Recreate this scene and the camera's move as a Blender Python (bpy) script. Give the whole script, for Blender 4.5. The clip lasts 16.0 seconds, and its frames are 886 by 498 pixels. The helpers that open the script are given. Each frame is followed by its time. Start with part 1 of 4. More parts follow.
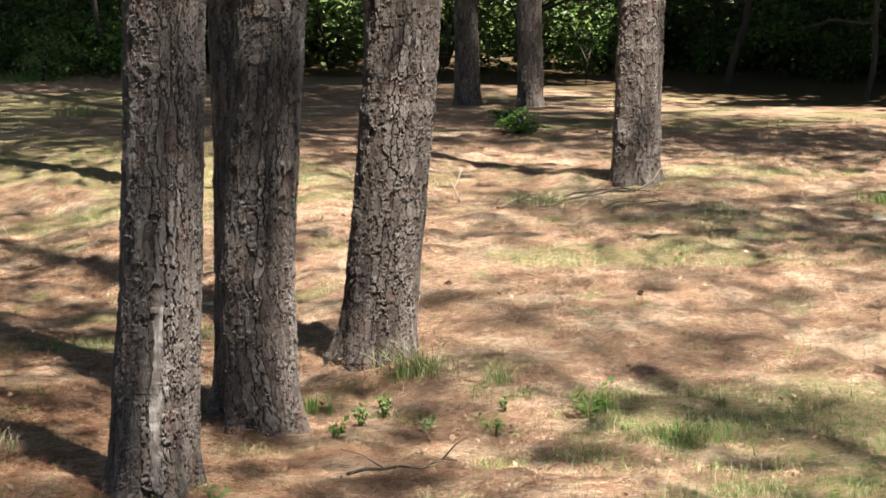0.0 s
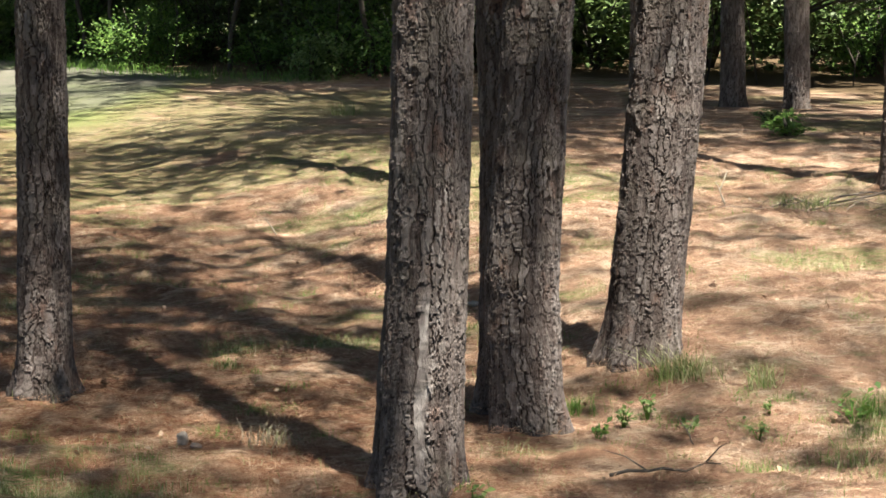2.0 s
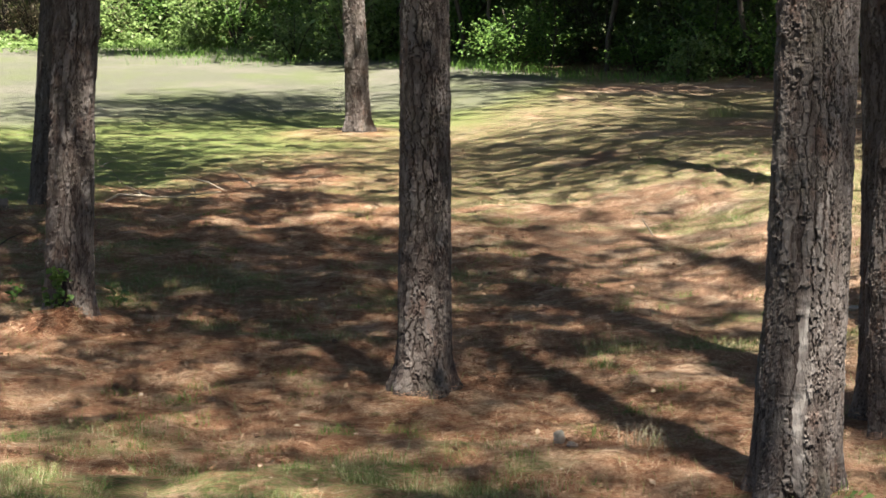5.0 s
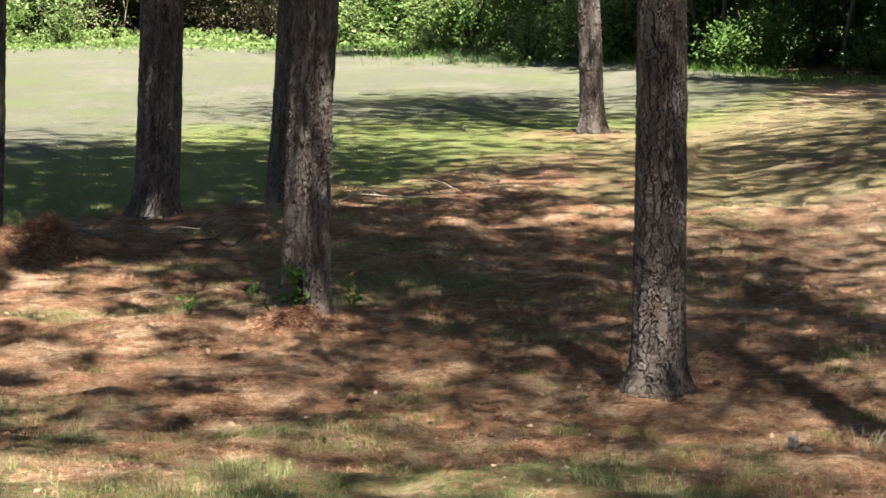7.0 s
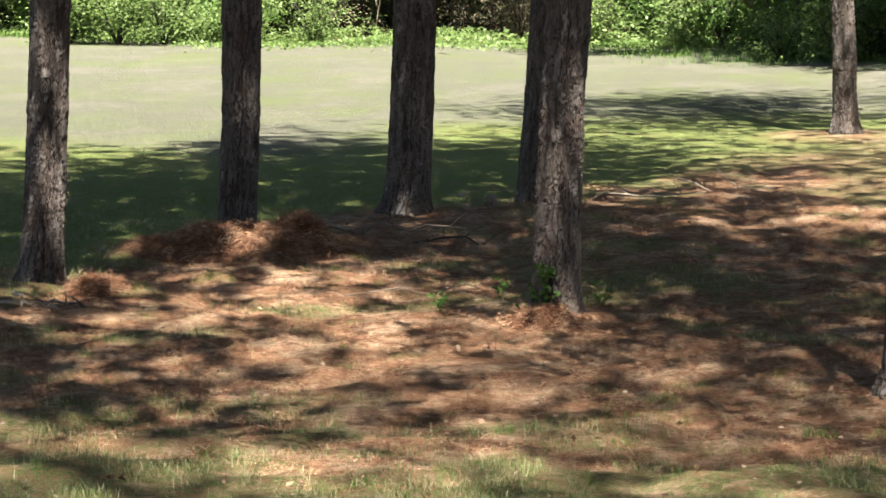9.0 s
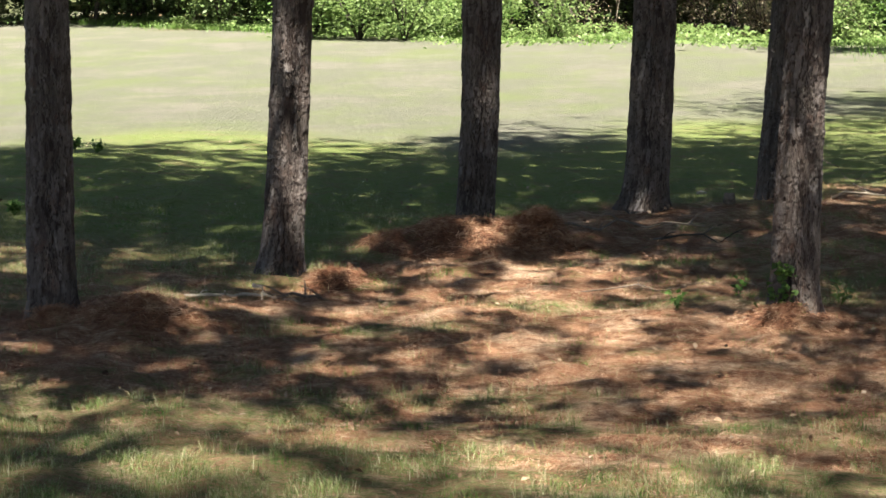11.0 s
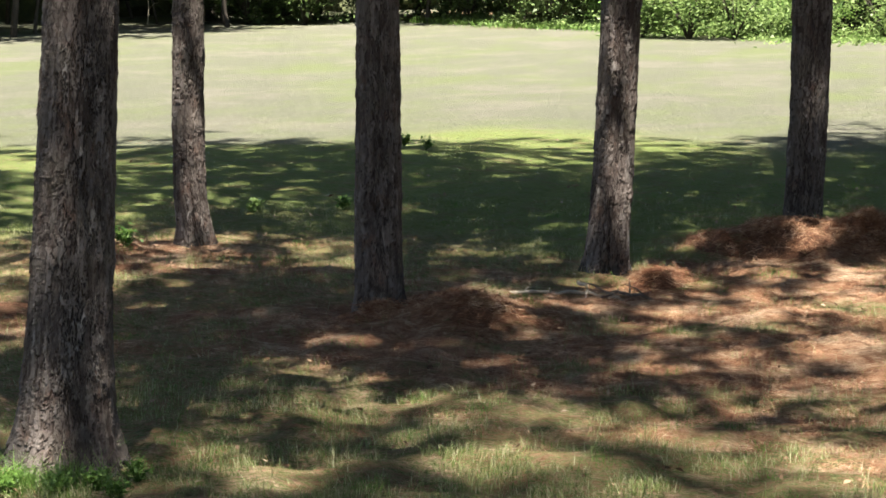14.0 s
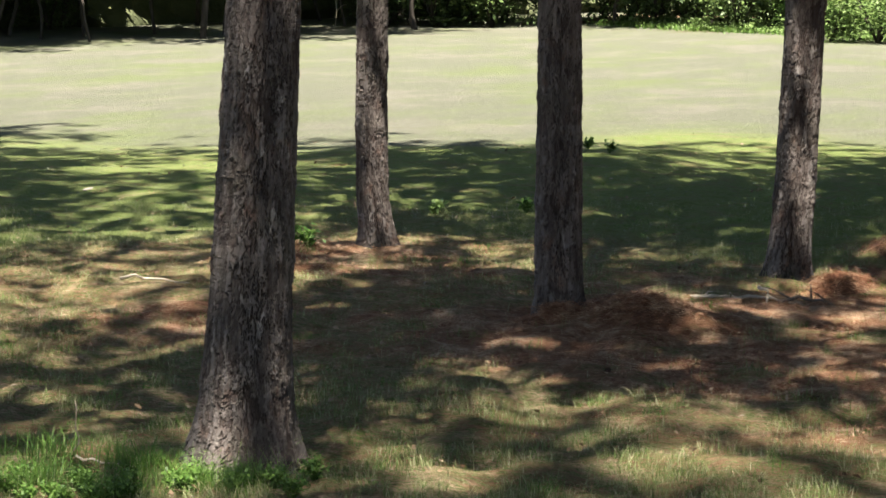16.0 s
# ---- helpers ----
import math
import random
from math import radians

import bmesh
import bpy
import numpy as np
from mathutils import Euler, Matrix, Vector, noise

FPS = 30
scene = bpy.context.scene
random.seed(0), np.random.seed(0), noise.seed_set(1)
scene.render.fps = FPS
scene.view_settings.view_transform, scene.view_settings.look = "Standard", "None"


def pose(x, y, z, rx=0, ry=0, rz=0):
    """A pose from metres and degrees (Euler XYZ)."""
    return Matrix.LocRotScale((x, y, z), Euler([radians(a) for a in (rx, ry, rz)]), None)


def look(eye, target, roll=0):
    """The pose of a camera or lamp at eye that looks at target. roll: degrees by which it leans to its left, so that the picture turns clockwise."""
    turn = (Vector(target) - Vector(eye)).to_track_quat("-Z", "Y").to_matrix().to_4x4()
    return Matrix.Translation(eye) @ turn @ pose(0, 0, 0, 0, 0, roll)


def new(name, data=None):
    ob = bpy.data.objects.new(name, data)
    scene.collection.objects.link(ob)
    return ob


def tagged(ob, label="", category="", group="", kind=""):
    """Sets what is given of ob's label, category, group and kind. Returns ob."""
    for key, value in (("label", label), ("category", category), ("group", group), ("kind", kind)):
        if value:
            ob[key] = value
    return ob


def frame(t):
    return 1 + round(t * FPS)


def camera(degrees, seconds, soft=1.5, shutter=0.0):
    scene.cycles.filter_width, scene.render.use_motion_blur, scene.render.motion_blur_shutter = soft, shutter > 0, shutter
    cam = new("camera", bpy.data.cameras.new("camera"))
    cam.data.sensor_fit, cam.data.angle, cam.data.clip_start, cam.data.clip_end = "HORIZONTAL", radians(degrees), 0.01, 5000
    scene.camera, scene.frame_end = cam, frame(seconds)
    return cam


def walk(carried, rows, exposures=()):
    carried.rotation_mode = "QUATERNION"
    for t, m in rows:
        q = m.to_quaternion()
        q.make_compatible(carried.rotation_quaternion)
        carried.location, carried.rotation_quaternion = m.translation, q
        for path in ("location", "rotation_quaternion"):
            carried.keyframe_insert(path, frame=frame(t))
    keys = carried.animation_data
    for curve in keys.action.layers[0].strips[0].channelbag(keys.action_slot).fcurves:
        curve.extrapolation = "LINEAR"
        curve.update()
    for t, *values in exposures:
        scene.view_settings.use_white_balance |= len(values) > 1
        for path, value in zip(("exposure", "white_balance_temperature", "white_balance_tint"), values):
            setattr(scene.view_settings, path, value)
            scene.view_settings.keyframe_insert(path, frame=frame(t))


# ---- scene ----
cam = camera(18.50, 16.0, soft=1.6)
# seconds, x, y, z, tilt, turn, roll
PATH = [
    (0.0, 0.065, 0.045, 2.80, 83.318, -20.816, 0.009),
    (0.5, 0.061, 0.047, 2.80, 83.318, -19.400, -0.018),
    (1.0, 0.057, 0.047, 2.80, 83.322, -17.894, 0.004),
    (1.5, 0.052, 0.047, 2.80, 83.333, -16.557, -0.003),
    (2.0, 0.046, 0.047, 2.80, 83.329, -15.270, 0.026),
    (2.5, 0.040, 0.046, 2.80, 83.334, -13.977, 0.014),
    (3.0, 0.034, 0.044, 2.80, 83.329, -12.626, 0.036),
    (3.5, 0.028, 0.042, 2.80, 83.331, -11.253, 0.000),
    (4.0, 0.021, 0.040, 2.80, 83.334, -9.925, -0.004),
    (6.5, -0.011, 0.022, 2.80, 83.375, -3.711, -0.021),
    (7.0, -0.016, 0.017, 2.80, 83.378, -2.483, 0.008),
    (7.5, -0.021, 0.013, 2.80, 83.377, -1.210, -0.012),
    (8.0, -0.026, 0.008, 2.80, 83.384, 0.116, -0.008),
    (8.5, -0.030, 0.003, 2.80, 83.352, 1.440, -0.021),
    (9.0, -0.033, -0.003, 2.80, 83.358, 2.776, -0.068),
    (11.5, -0.036, -0.031, 2.80, 83.275, 8.997, 0.003),
    (12.0, -0.034, -0.036, 2.80, 83.282, 10.189, 0.007),
    (12.5, -0.030, -0.042, 2.80, 83.286, 11.384, -0.004),
    (13.0, -0.024, -0.047, 2.80, 83.282, 12.595, -0.031),
    (13.5, -0.018, -0.052, 2.80, 83.280, 13.672, -0.137),
    (14.0, -0.010, -0.058, 2.80, 83.266, 14.736, -0.070),
    (14.5, 0.000, -0.063, 2.80, 83.230, 15.857, 0.030),
    (15.0, 0.012, -0.068, 2.80, 83.213, 16.882, 0.055),
    (15.5, 0.025, -0.072, 2.80, 83.211, 17.799, 0.036),
    (16.0, 0.040, -0.076, 2.80, 83.326, 18.678, 0.029),
]
walk(cam, [(t, pose(x, y, z, tilt, 0, turn) @ pose(0, 0, 0, 0, 0, roll)) for t, x, y, z, tilt, turn, roll in PATH],
     [(0.0, 1.85, 6780, 11), (16.0, 1.85, 6780, 11)])
# ---- end of path ----

# ---- light ----
SUN_TURN, SUN_UP = radians(11), radians(69)  # the shadows' turn to the left of +y, the sun's height
to_sun = Vector((math.sin(SUN_TURN) * math.cos(SUN_UP), -math.cos(SUN_TURN) * math.cos(SUN_UP), math.sin(SUN_UP)))
sun = new("sun", bpy.data.lights.new("sun", "SUN"))
sun.data.energy, sun.data.angle, sun.data.color = 8.1, radians(0.53), (1.0, 0.95, 0.86)
sun.matrix_world = look((0, 0, 40), Vector((0, 0, 40)) - to_sun)
world = bpy.data.worlds.new("world")
scene.world = world
world.use_nodes = True
sky = world.node_tree.nodes.new("ShaderNodeTexSky")
sky.sky_type, sky.sun_disc = "NISHITA", False
sky.sun_elevation, sky.sun_rotation = SUN_UP, math.pi - SUN_TURN
back = world.node_tree.nodes["Background"]
back.inputs["Strength"].default_value = 0.054
world.node_tree.links.new(sky.outputs[0], back.inputs["Color"])

# ---- materials ----


class Nodes:
    """A small builder of node materials."""

    def __init__(self, name):
        self.mat = bpy.data.materials.new(name)
        self.mat.use_nodes = True
        self.tree = self.mat.node_tree
        self.tree.nodes.clear()
        self.out = self.tree.nodes.new("ShaderNodeOutputMaterial")
        self.where = self.tree.nodes.new("ShaderNodeTexCoord").outputs["Object"]

    def put(self, kind, inputs=()):
        n = self.tree.nodes.new(kind)
        for key, value in dict(inputs).items():
            if hasattr(value, "is_linked"):
                self.tree.links.new(value, n.inputs[key])
            else:
                n.inputs[key].default_value = value
        return n

    def noise(self, scale, detail=4.0, rough=0.6, stretch=(1, 1, 1), turn=0.0):
        v = self.put("ShaderNodeMapping", {"Vector": self.where, "Scale": stretch, "Rotation": (0, 0, turn)}).outputs[0]
        return self.put("ShaderNodeTexNoise", {"Vector": v, "Scale": scale, "Detail": detail, "Roughness": rough}).outputs["Fac"]

    def ramp(self, fac, stops):
        n = self.put("ShaderNodeValToRGB", {"Fac": fac})
        e = n.color_ramp.elements
        while len(e) < len(stops):
            e.new(0.5)
        for k, (p, c) in enumerate(stops):
            e[k].position, e[k].color = p, (*c, 1)
        return n.outputs["Color"]

    def mix(self, fac, a, b, blend="MIX"):
        n = self.put("ShaderNodeMix")
        n.data_type, n.blend_type = "RGBA", blend
        for key, value in ((0, fac), (6, a), (7, b)):
            if hasattr(value, "is_linked"):
                self.tree.links.new(value, n.inputs[key])
            else:
                n.inputs[key].default_value = (*value, 1) if isinstance(value, tuple) else value
        return n.outputs[2]

    def math(self, op, a, b=0.0):
        n = self.put("ShaderNodeMath", {0: a, 1: b})
        n.operation = op
        return n.outputs[0]

    def step(self, v, low, high):
        n = self.put("ShaderNodeMapRange", {"Value": v, "From Min": low, "From Max": high})
        n.interpolation_type = "SMOOTHSTEP"
        return n.outputs[0]

    def attribute(self, name):
        n = self.put("ShaderNodeAttribute")
        n.attribute_name = name
        return n.outputs

    def west_red(self, colour):
        """Straw tinted redder in the west of the grove and paler in the east."""
        east = self.put("ShaderNodeSeparateXYZ", {"Vector": self.where}).outputs[0]
        east = self.math("ADD", east, self.math("MULTIPLY", self.noise(0.5, 4, 0.6), 4.0))
        eastward = self.step(east, 4.0, 9.0)
        return self.mix(eastward, self.mix(1.0, colour, (0.98, 0.935, 0.89), "MULTIPLY"), self.mix(0.12, colour, (0.42, 0.37, 0.29)))

    def bump(self, h, strength, distance):
        return self.put("ShaderNodeBump", {"Height": h, "Strength": strength, "Distance": distance}).outputs[0]

    def finish(self, colour, roughness=0.8, normal=None, specular=0.3, thin=0.0):
        ins = {"Base Color": colour, "Roughness": roughness, "Specular IOR Level": specular}
        if normal is not None:
            ins["Normal"] = normal
        s = self.put("ShaderNodeBsdfPrincipled", ins).outputs[0]
        if thin:
            lit = self.put("ShaderNodeBsdfTranslucent", {"Color": colour}).outputs[0]
            s = self.put("ShaderNodeMixShader", {0: thin, 1: s, 2: lit}).outputs[0]
        self.tree.links.new(s, self.out.inputs["Surface"])
        return self.mat


def bark_material():
    n = Nodes("pine_bark")
    plate = n.attribute("plate")["Fac"]
    # low end: inner bark in the cracks, darkened further to hold the furrows' shade
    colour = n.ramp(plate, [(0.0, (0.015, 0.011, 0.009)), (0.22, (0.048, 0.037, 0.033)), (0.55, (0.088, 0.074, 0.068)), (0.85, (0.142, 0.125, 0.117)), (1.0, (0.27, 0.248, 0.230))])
    flake = n.noise(30, 6, 0.75, (1, 1, 0.22))
    colour = n.mix(n.step(flake, 0.45, 0.78), colour, n.mix(n.step(plate, 0.12, 0.35), colour, (0.155, 0.140, 0.128)))
    colour = n.mix(n.math("MULTIPLY", n.step(n.noise(2.2, 3), 0.5, 0.8), 0.45), colour, (0.098, 0.094, 0.070))
    rust = n.math("MULTIPLY", n.step(n.noise(8, 5, 0.7, (1, 1, 0.5)), 0.53, 0.70), n.step(plate, 0.15, 0.4))
    colour = n.mix(n.math("MULTIPLY", rust, 0.6), colour, (0.096, 0.053, 0.038))
    colour = n.mix(n.math("MULTIPLY", n.step(n.noise(46, 4, 0.7, (1, 1, 0.3)), 0.58, 0.70), 0.65), colour, (0.024, 0.018, 0.015))
    grain = n.math("ADD", n.noise(55, 6, 0.7, (1, 1, 0.35)), n.math("MULTIPLY", n.noise(160, 4, 0.7, (1, 1, 0.5)), 0.5))
    return n.finish(colour, 0.92, n.bump(n.math("ADD", grain, n.math("MULTIPLY", n.noise(24, 4, 0.65, (1, 1, 0.16)), 1.2)), 0.9, 0.010), 0.12)


def ground_material():
    n = Nodes("forest_floor")
    lawn = n.attribute("zone")["Alpha"]
    zone = n.put("ShaderNodeSeparateColor", {"Color": n.attribute("zone")["Color"]}).outputs
    fine = n.noise(70, 9, 0.82)
    mat = n.noise(26, 3, 0.6, (1, 9, 1), 0.3)  # needles lying in several directions
    for lay in (1.3, 2.2, 2.9):
        mat = n.math("MAXIMUM", mat, n.noise(26 + 3 * lay, 3, 0.6, (1, 9, 1), lay))
    mat = n.math("ADD", n.math("MULTIPLY", mat, 0.75), n.math("MULTIPLY", n.noise(11, 7, 0.75), 0.35))
    pit = n.step(n.noise(34, 5, 0.7), 0.56, 0.66)
    streak = n.noise(55, 8, 0.82, (0.6, 1.4, 1))
    straw = n.ramp(mat, [(0.50, (0.108, 0.046, 0.027)), (0.60, (0.220, 0.114, 0.068)), (0.68, (0.345, 0.220, 0.143)), (0.80, (0.56, 0.44, 0.325))])
    straw = n.mix(n.step(n.noise(1.9, 6, 0.7), 0.46, 0.60), straw, n.ramp(mat, [(0.50, (0.190, 0.103, 0.066)), (0.62, (0.40, 0.292, 0.205)), (0.76, (0.63, 0.53, 0.42))]))
    straw = n.mix(n.math("MULTIPLY", n.step(n.noise(3.6, 5, 0.7), 0.55, 0.68), 0.7), straw, n.ramp(mat, [(0.5, (0.078, 0.033, 0.021)), (0.75, (0.240, 0.110, 0.068))]))
    straw = n.mix(n.math("MULTIPLY", n.step(n.noise(8.5, 6, 0.78, (0.8, 1.2, 1), 0.4), 0.53, 0.64), 0.75), straw, n.ramp(mat, [(0.5, (0.056, 0.025, 0.016)), (0.75, (0.165, 0.078, 0.047))]))
    straw = n.mix(n.math("MULTIPLY", n.step(n.noise(10.5, 6, 0.78, (0.7, 1.3, 1), -0.5), 0.55, 0.66), 0.7), straw, n.ramp(mat, [(0.5, (0.33, 0.245, 0.170)), (0.75, (0.62, 0.53, 0.42))]))
    straw = n.mix(n.math("MULTIPLY", pit, 0.65), straw, (0.036, 0.019, 0.013))
    straw = n.mix(n.math("MULTIPLY", n.step(n.noise(6.5, 8, 0.82, (0.7, 1.3, 1), 1.1), 0.54, 0.63), 0.7), straw, n.ramp(mat, [(0.5, (0.058, 0.072, 0.024)), (0.75, (0.215, 0.225, 0.095))]))
    straw = n.west_red(straw)
    grass = n.ramp(streak, [(0.38, (0.036, 0.050, 0.015)), (0.5, (0.125, 0.150, 0.048)), (0.62, (0.310, 0.315, 0.165))])
    field = n.ramp(n.noise(14, 8, 0.75), [(0.3, (0.098, 0.104, 0.070)), (0.55, (0.131, 0.135, 0.102)), (0.8, (0.172, 0.172, 0.143))])
    field = n.mix(n.math("MULTIPLY", n.step(n.noise(0.42, 6, 0.7, (0.8, 0.35, 1), 0.15), 0.46, 0.66), 0.7), field, (0.122, 0.148, 0.064))
    field = n.mix(n.math("MULTIPLY", n.step(n.noise(0.9, 8, 0.75, (1.0, 0.4, 1), -0.1), 0.48, 0.64), 0.5), field, (0.128, 0.150, 0.076))
    field = n.mix(n.math("MULTIPLY", n.step(n.noise(0.6, 8, 0.75, (0.8, 0.45, 1), -0.3), 0.46, 0.66), 0.5), field, (0.192, 0.174, 0.152))
    field = n.mix(n.math("MULTIPLY", n.step(n.noise(7.0, 6, 0.8, (1.0, 0.2, 1)), 0.58, 0.70), 0.45), field, (0.105, 0.112, 0.060))
    field = n.mix(n.math("MULTIPLY", n.step(n.noise(5.0, 6, 0.8, (1.0, 0.22, 1), 0.3), 0.58, 0.72), 0.4), field, (0.212, 0.204, 0.178))
    litter = n.ramp(fine, [(0.3, (0.05, 0.035, 0.02)), (0.55, (0.12, 0.085, 0.05)), (0.8, (0.26, 0.19, 0.11))])
    blur = n.math("ADD", zone[0], n.math("MULTIPLY", n.math("SUBTRACT", n.noise(9, 8, 0.8, (0.6, 1.3, 1)), 0.5), 1.5))
    grass = n.mix(n.step(n.noise(22, 7, 0.8, (0.7, 1.3, 1)), 0.42, 0.58), grass, n.mix(0.75, (0.24, 0.195, 0.115), straw))
    clump = n.noise(5.5, 7, 0.8, (0.8, 1.1, 1), 0.7)
    grass = n.mix(n.math("MULTIPLY", n.step(clump, 0.54, 0.64), 0.8), grass, n.ramp(fine, [(0.35, (0.028, 0.038, 0.012)), (0.65, (0.105, 0.125, 0.040))]))
    grass = n.mix(n.math("MULTIPLY", n.step(n.noise(4.0, 7, 0.8, (0.7, 1.2, 1), 2.0), 0.54, 0.64), 0.75), grass, straw)
    green = n.ramp(n.noise(16, 8, 0.75, (0.7, 1.3, 1)), [(0.3, (0.095, 0.140, 0.032)), (0.55, (0.172, 0.212, 0.072)), (0.8, (0.240, 0.258, 0.138))])
    green = n.mix(n.math("MULTIPLY", n.step(n.noise(2.6, 8, 0.78, (0.6, 1.2, 1)), 0.50, 0.62), 0.55), green, n.mix(0.5, straw, (0.19, 0.165, 0.095)))
    grass = n.mix(lawn, grass, green)
    mown = n.math("ADD", zone[1], n.math("MULTIPLY", n.math("SUBTRACT", n.noise(0.9, 6, 0.75, (0.5, 1.5, 1)), 0.5), 0.9))
    colour = n.mix(n.step(mown, 0.1, 0.9), grass, field)
    colour = n.mix(n.step(blur, 0.12, 0.88), colour, straw)
    colour = n.mix(n.step(zone[2], 0.2, 0.8), colour, litter)
    rough = n.math("ADD", n.math("MULTIPLY", n.math("ADD", fine, mat), 0.5), n.math("MULTIPLY", n.noise(120, 5, 0.7), 0.5))
    return n.finish(colour, 0.95, n.bump(rough, 1.0, 0.06), 0.1)


def island_material(name, stops, rough=0.7, thin=0.0, specular=0.3):
    """Pieces that differ from one another within one mesh."""
    n = Nodes(name)
    r = n.put("ShaderNodeNewGeometry").outputs["Random Per Island"]
    colour = n.ramp(r, stops)
    colour = n.mix(n.math("MULTIPLY", n.noise(7, 3), 0.5), colour, n.mix(0.5, colour, stops[0][1]))
    return n.finish(colour, rough, None, specular, thin)


def plain_material(name, dark, light, scale, rough=0.8, relief=0.004, stretch=(1, 1, 1)):
    n = Nodes(name)
    f = n.noise(scale, 6, 0.7, stretch)
    colour = n.ramp(f, [(0.3, dark), (0.7, light)])
    colour = n.mix(n.math("MULTIPLY", n.noise(scale * 0.2, 3), 0.5), colour, dark)
    return n.finish(colour, rough, n.bump(f, 0.6, relief), 0.2)


BARK = bark_material()
FLOOR = ground_material()
NEEDLE = island_material("green_needles", [(0, (0.03, 0.055, 0.02)), (1, (0.07, 0.11, 0.035))], 0.6, 0.25)
def needle_material():
    """Fallen needles, pale and dark in patches and one by one."""
    n = Nodes("dry_needles")
    r = n.put("ShaderNodeNewGeometry").outputs["Random Per Island"]
    patch = n.math("ADD", n.math("MULTIPLY", r, 0.45), n.math("MULTIPLY", n.step(n.noise(7.5, 6, 0.78, (0.8, 1.2, 1)), 0.36, 0.64), 0.55))
    colour = n.ramp(patch, [(0.05, (0.072, 0.030, 0.018)), (0.35, (0.190, 0.088, 0.052)), (0.62, (0.335, 0.202, 0.126)), (0.95, (0.58, 0.46, 0.34))])
    return n.finish(n.west_red(colour), 0.7, None, 0.15, 0.1)


STRAW = needle_material()
BLADE = island_material("grass_blades", [(0, (0.07, 0.115, 0.028)), (0.4, (0.17, 0.22, 0.065)), (0.7, (0.29, 0.31, 0.15)), (1, (0.46, 0.42, 0.28))], 0.55, 0.35)
LUSH = island_material("lush_blades", [(0, (0.05, 0.12, 0.02)), (1, (0.17, 0.29, 0.06))], 0.5, 0.4)
FIELD = island_material("mown_blades", [(0, (0.130, 0.155, 0.078)), (0.5, (0.172, 0.184, 0.120)), (1, (0.228, 0.225, 0.168))], 0.6, 0.35)
LEAF = island_material("broad_leaves", [(0, (0.05, 0.105, 0.026)), (0.6, (0.105, 0.20, 0.045)), (1, (0.20, 0.32, 0.075))], 0.5, 0.5)
YOUNG = island_material("young_leaves", [(0, (0.085, 0.145, 0.042)), (1, (0.215, 0.295, 0.105))], 0.45, 0.45)
DEEP = island_material("woodland_leaves", [(0, (0.045, 0.075, 0.026)), (0.7, (0.085, 0.135, 0.042)), (1, (0.15, 0.21, 0.065))], 0.5, 0.25)
DEAD = island_material("dead_leaves", [(0, (0.12, 0.07, 0.04)), (0.6, (0.24, 0.16, 0.10)), (1, (0.36, 0.29, 0.21))], 0.7, 0.15)
TWIG = plain_material("weathered_wood", (0.085, 0.065, 0.052), (0.25, 0.205, 0.165), 30, 0.85, 0.004, (1, 1, 1))
PALE = plain_material("bleached_wood", (0.25, 0.215, 0.165), (0.46, 0.41, 0.33), 24, 0.8, 0.004)
WOOD = plain_material("forest_bark", (0.030, 0.025, 0.021), (0.085, 0.074, 0.062), 12, 0.9, 0.02, (1, 1, 0.3))
STONE = plain_material("pale_stone", (0.15, 0.135, 0.115), (0.30, 0.275, 0.24), 18, 0.85, 0.006)
DRY = island_material("dry_brush", [(0, (0.20, 0.165, 0.11)), (0.7, (0.34, 0.29, 0.21)), (1, (0.22, 0.29, 0.09))], 0.7, 0.3)
HEAP = plain_material("matted_needles", (0.050, 0.023, 0.014), (0.20, 0.100, 0.058), 22, 0.95, 0.04)
CONE = plain_material("cone_scales", (0.05, 0.03, 0.02), (0.16, 0.10, 0.07), 60, 0.8, 0.003)
# backdrop colour that stands in for the shade between distant trees
SHADE = plain_material("deep_woods_shade", (0.035, 0.043, 0.022), (0.13, 0.145, 0.07), 0.9, 0.95, 0.3)

# ---- the ground ----


TABLES = {}


def value_noise(x, y, size, seed):
    """Smooth noise from -1 to 1 with lumps of that size."""
    if seed not in TABLES:
        TABLES[seed] = np.random.RandomState(seed).rand(256, 256) * 2 - 1
    table = TABLES[seed]
    u, v = np.asarray(x, float) / size, np.asarray(y, float) / size
    i, j = np.floor(u).astype(int), np.floor(v).astype(int)
    a, b = u - i, v - j
    a, b = a * a * (3 - 2 * a), b * b * (3 - 2 * b)
    at = lambda p, q: table[p % 256, q % 256]
    return (at(i, j) * (1 - a) + at(i + 1, j) * a) * (1 - b) + (at(i, j + 1) * (1 - a) + at(i + 1, j + 1) * a) * b


def ramp(v):
    v = np.clip(v, 0, 1)
    return v * v * (3 - 2 * v)


MOUNDS = (  # x, y, radius, height: heaps of straw and the swellings round the trunks
    (-3.05, 23.5, 0.6, 0.24), (-2.3, 23.9, 0.9, 0.12), (-3.75, 23.2, 0.5, 0.12), (-4.55, 18.35, 0.5, 0.14), (-4.9, 18.5, 0.4, 0.08),
    (5.9, 15.4, 1.0, 0.10), (3.5, 12.7, 0.6, 0.06), (-1.4, 26.3, 1.2, 0.10), (-0.2, 19.7, 0.6, 0.07),
    (3.7, 37.5, 1.2, 0.12), (12.0, 24.6, 1.2, 0.10), (-8.9, 31.2, 2.0, 0.18), (2.0, 16.0, 0.6, 0.06),
)


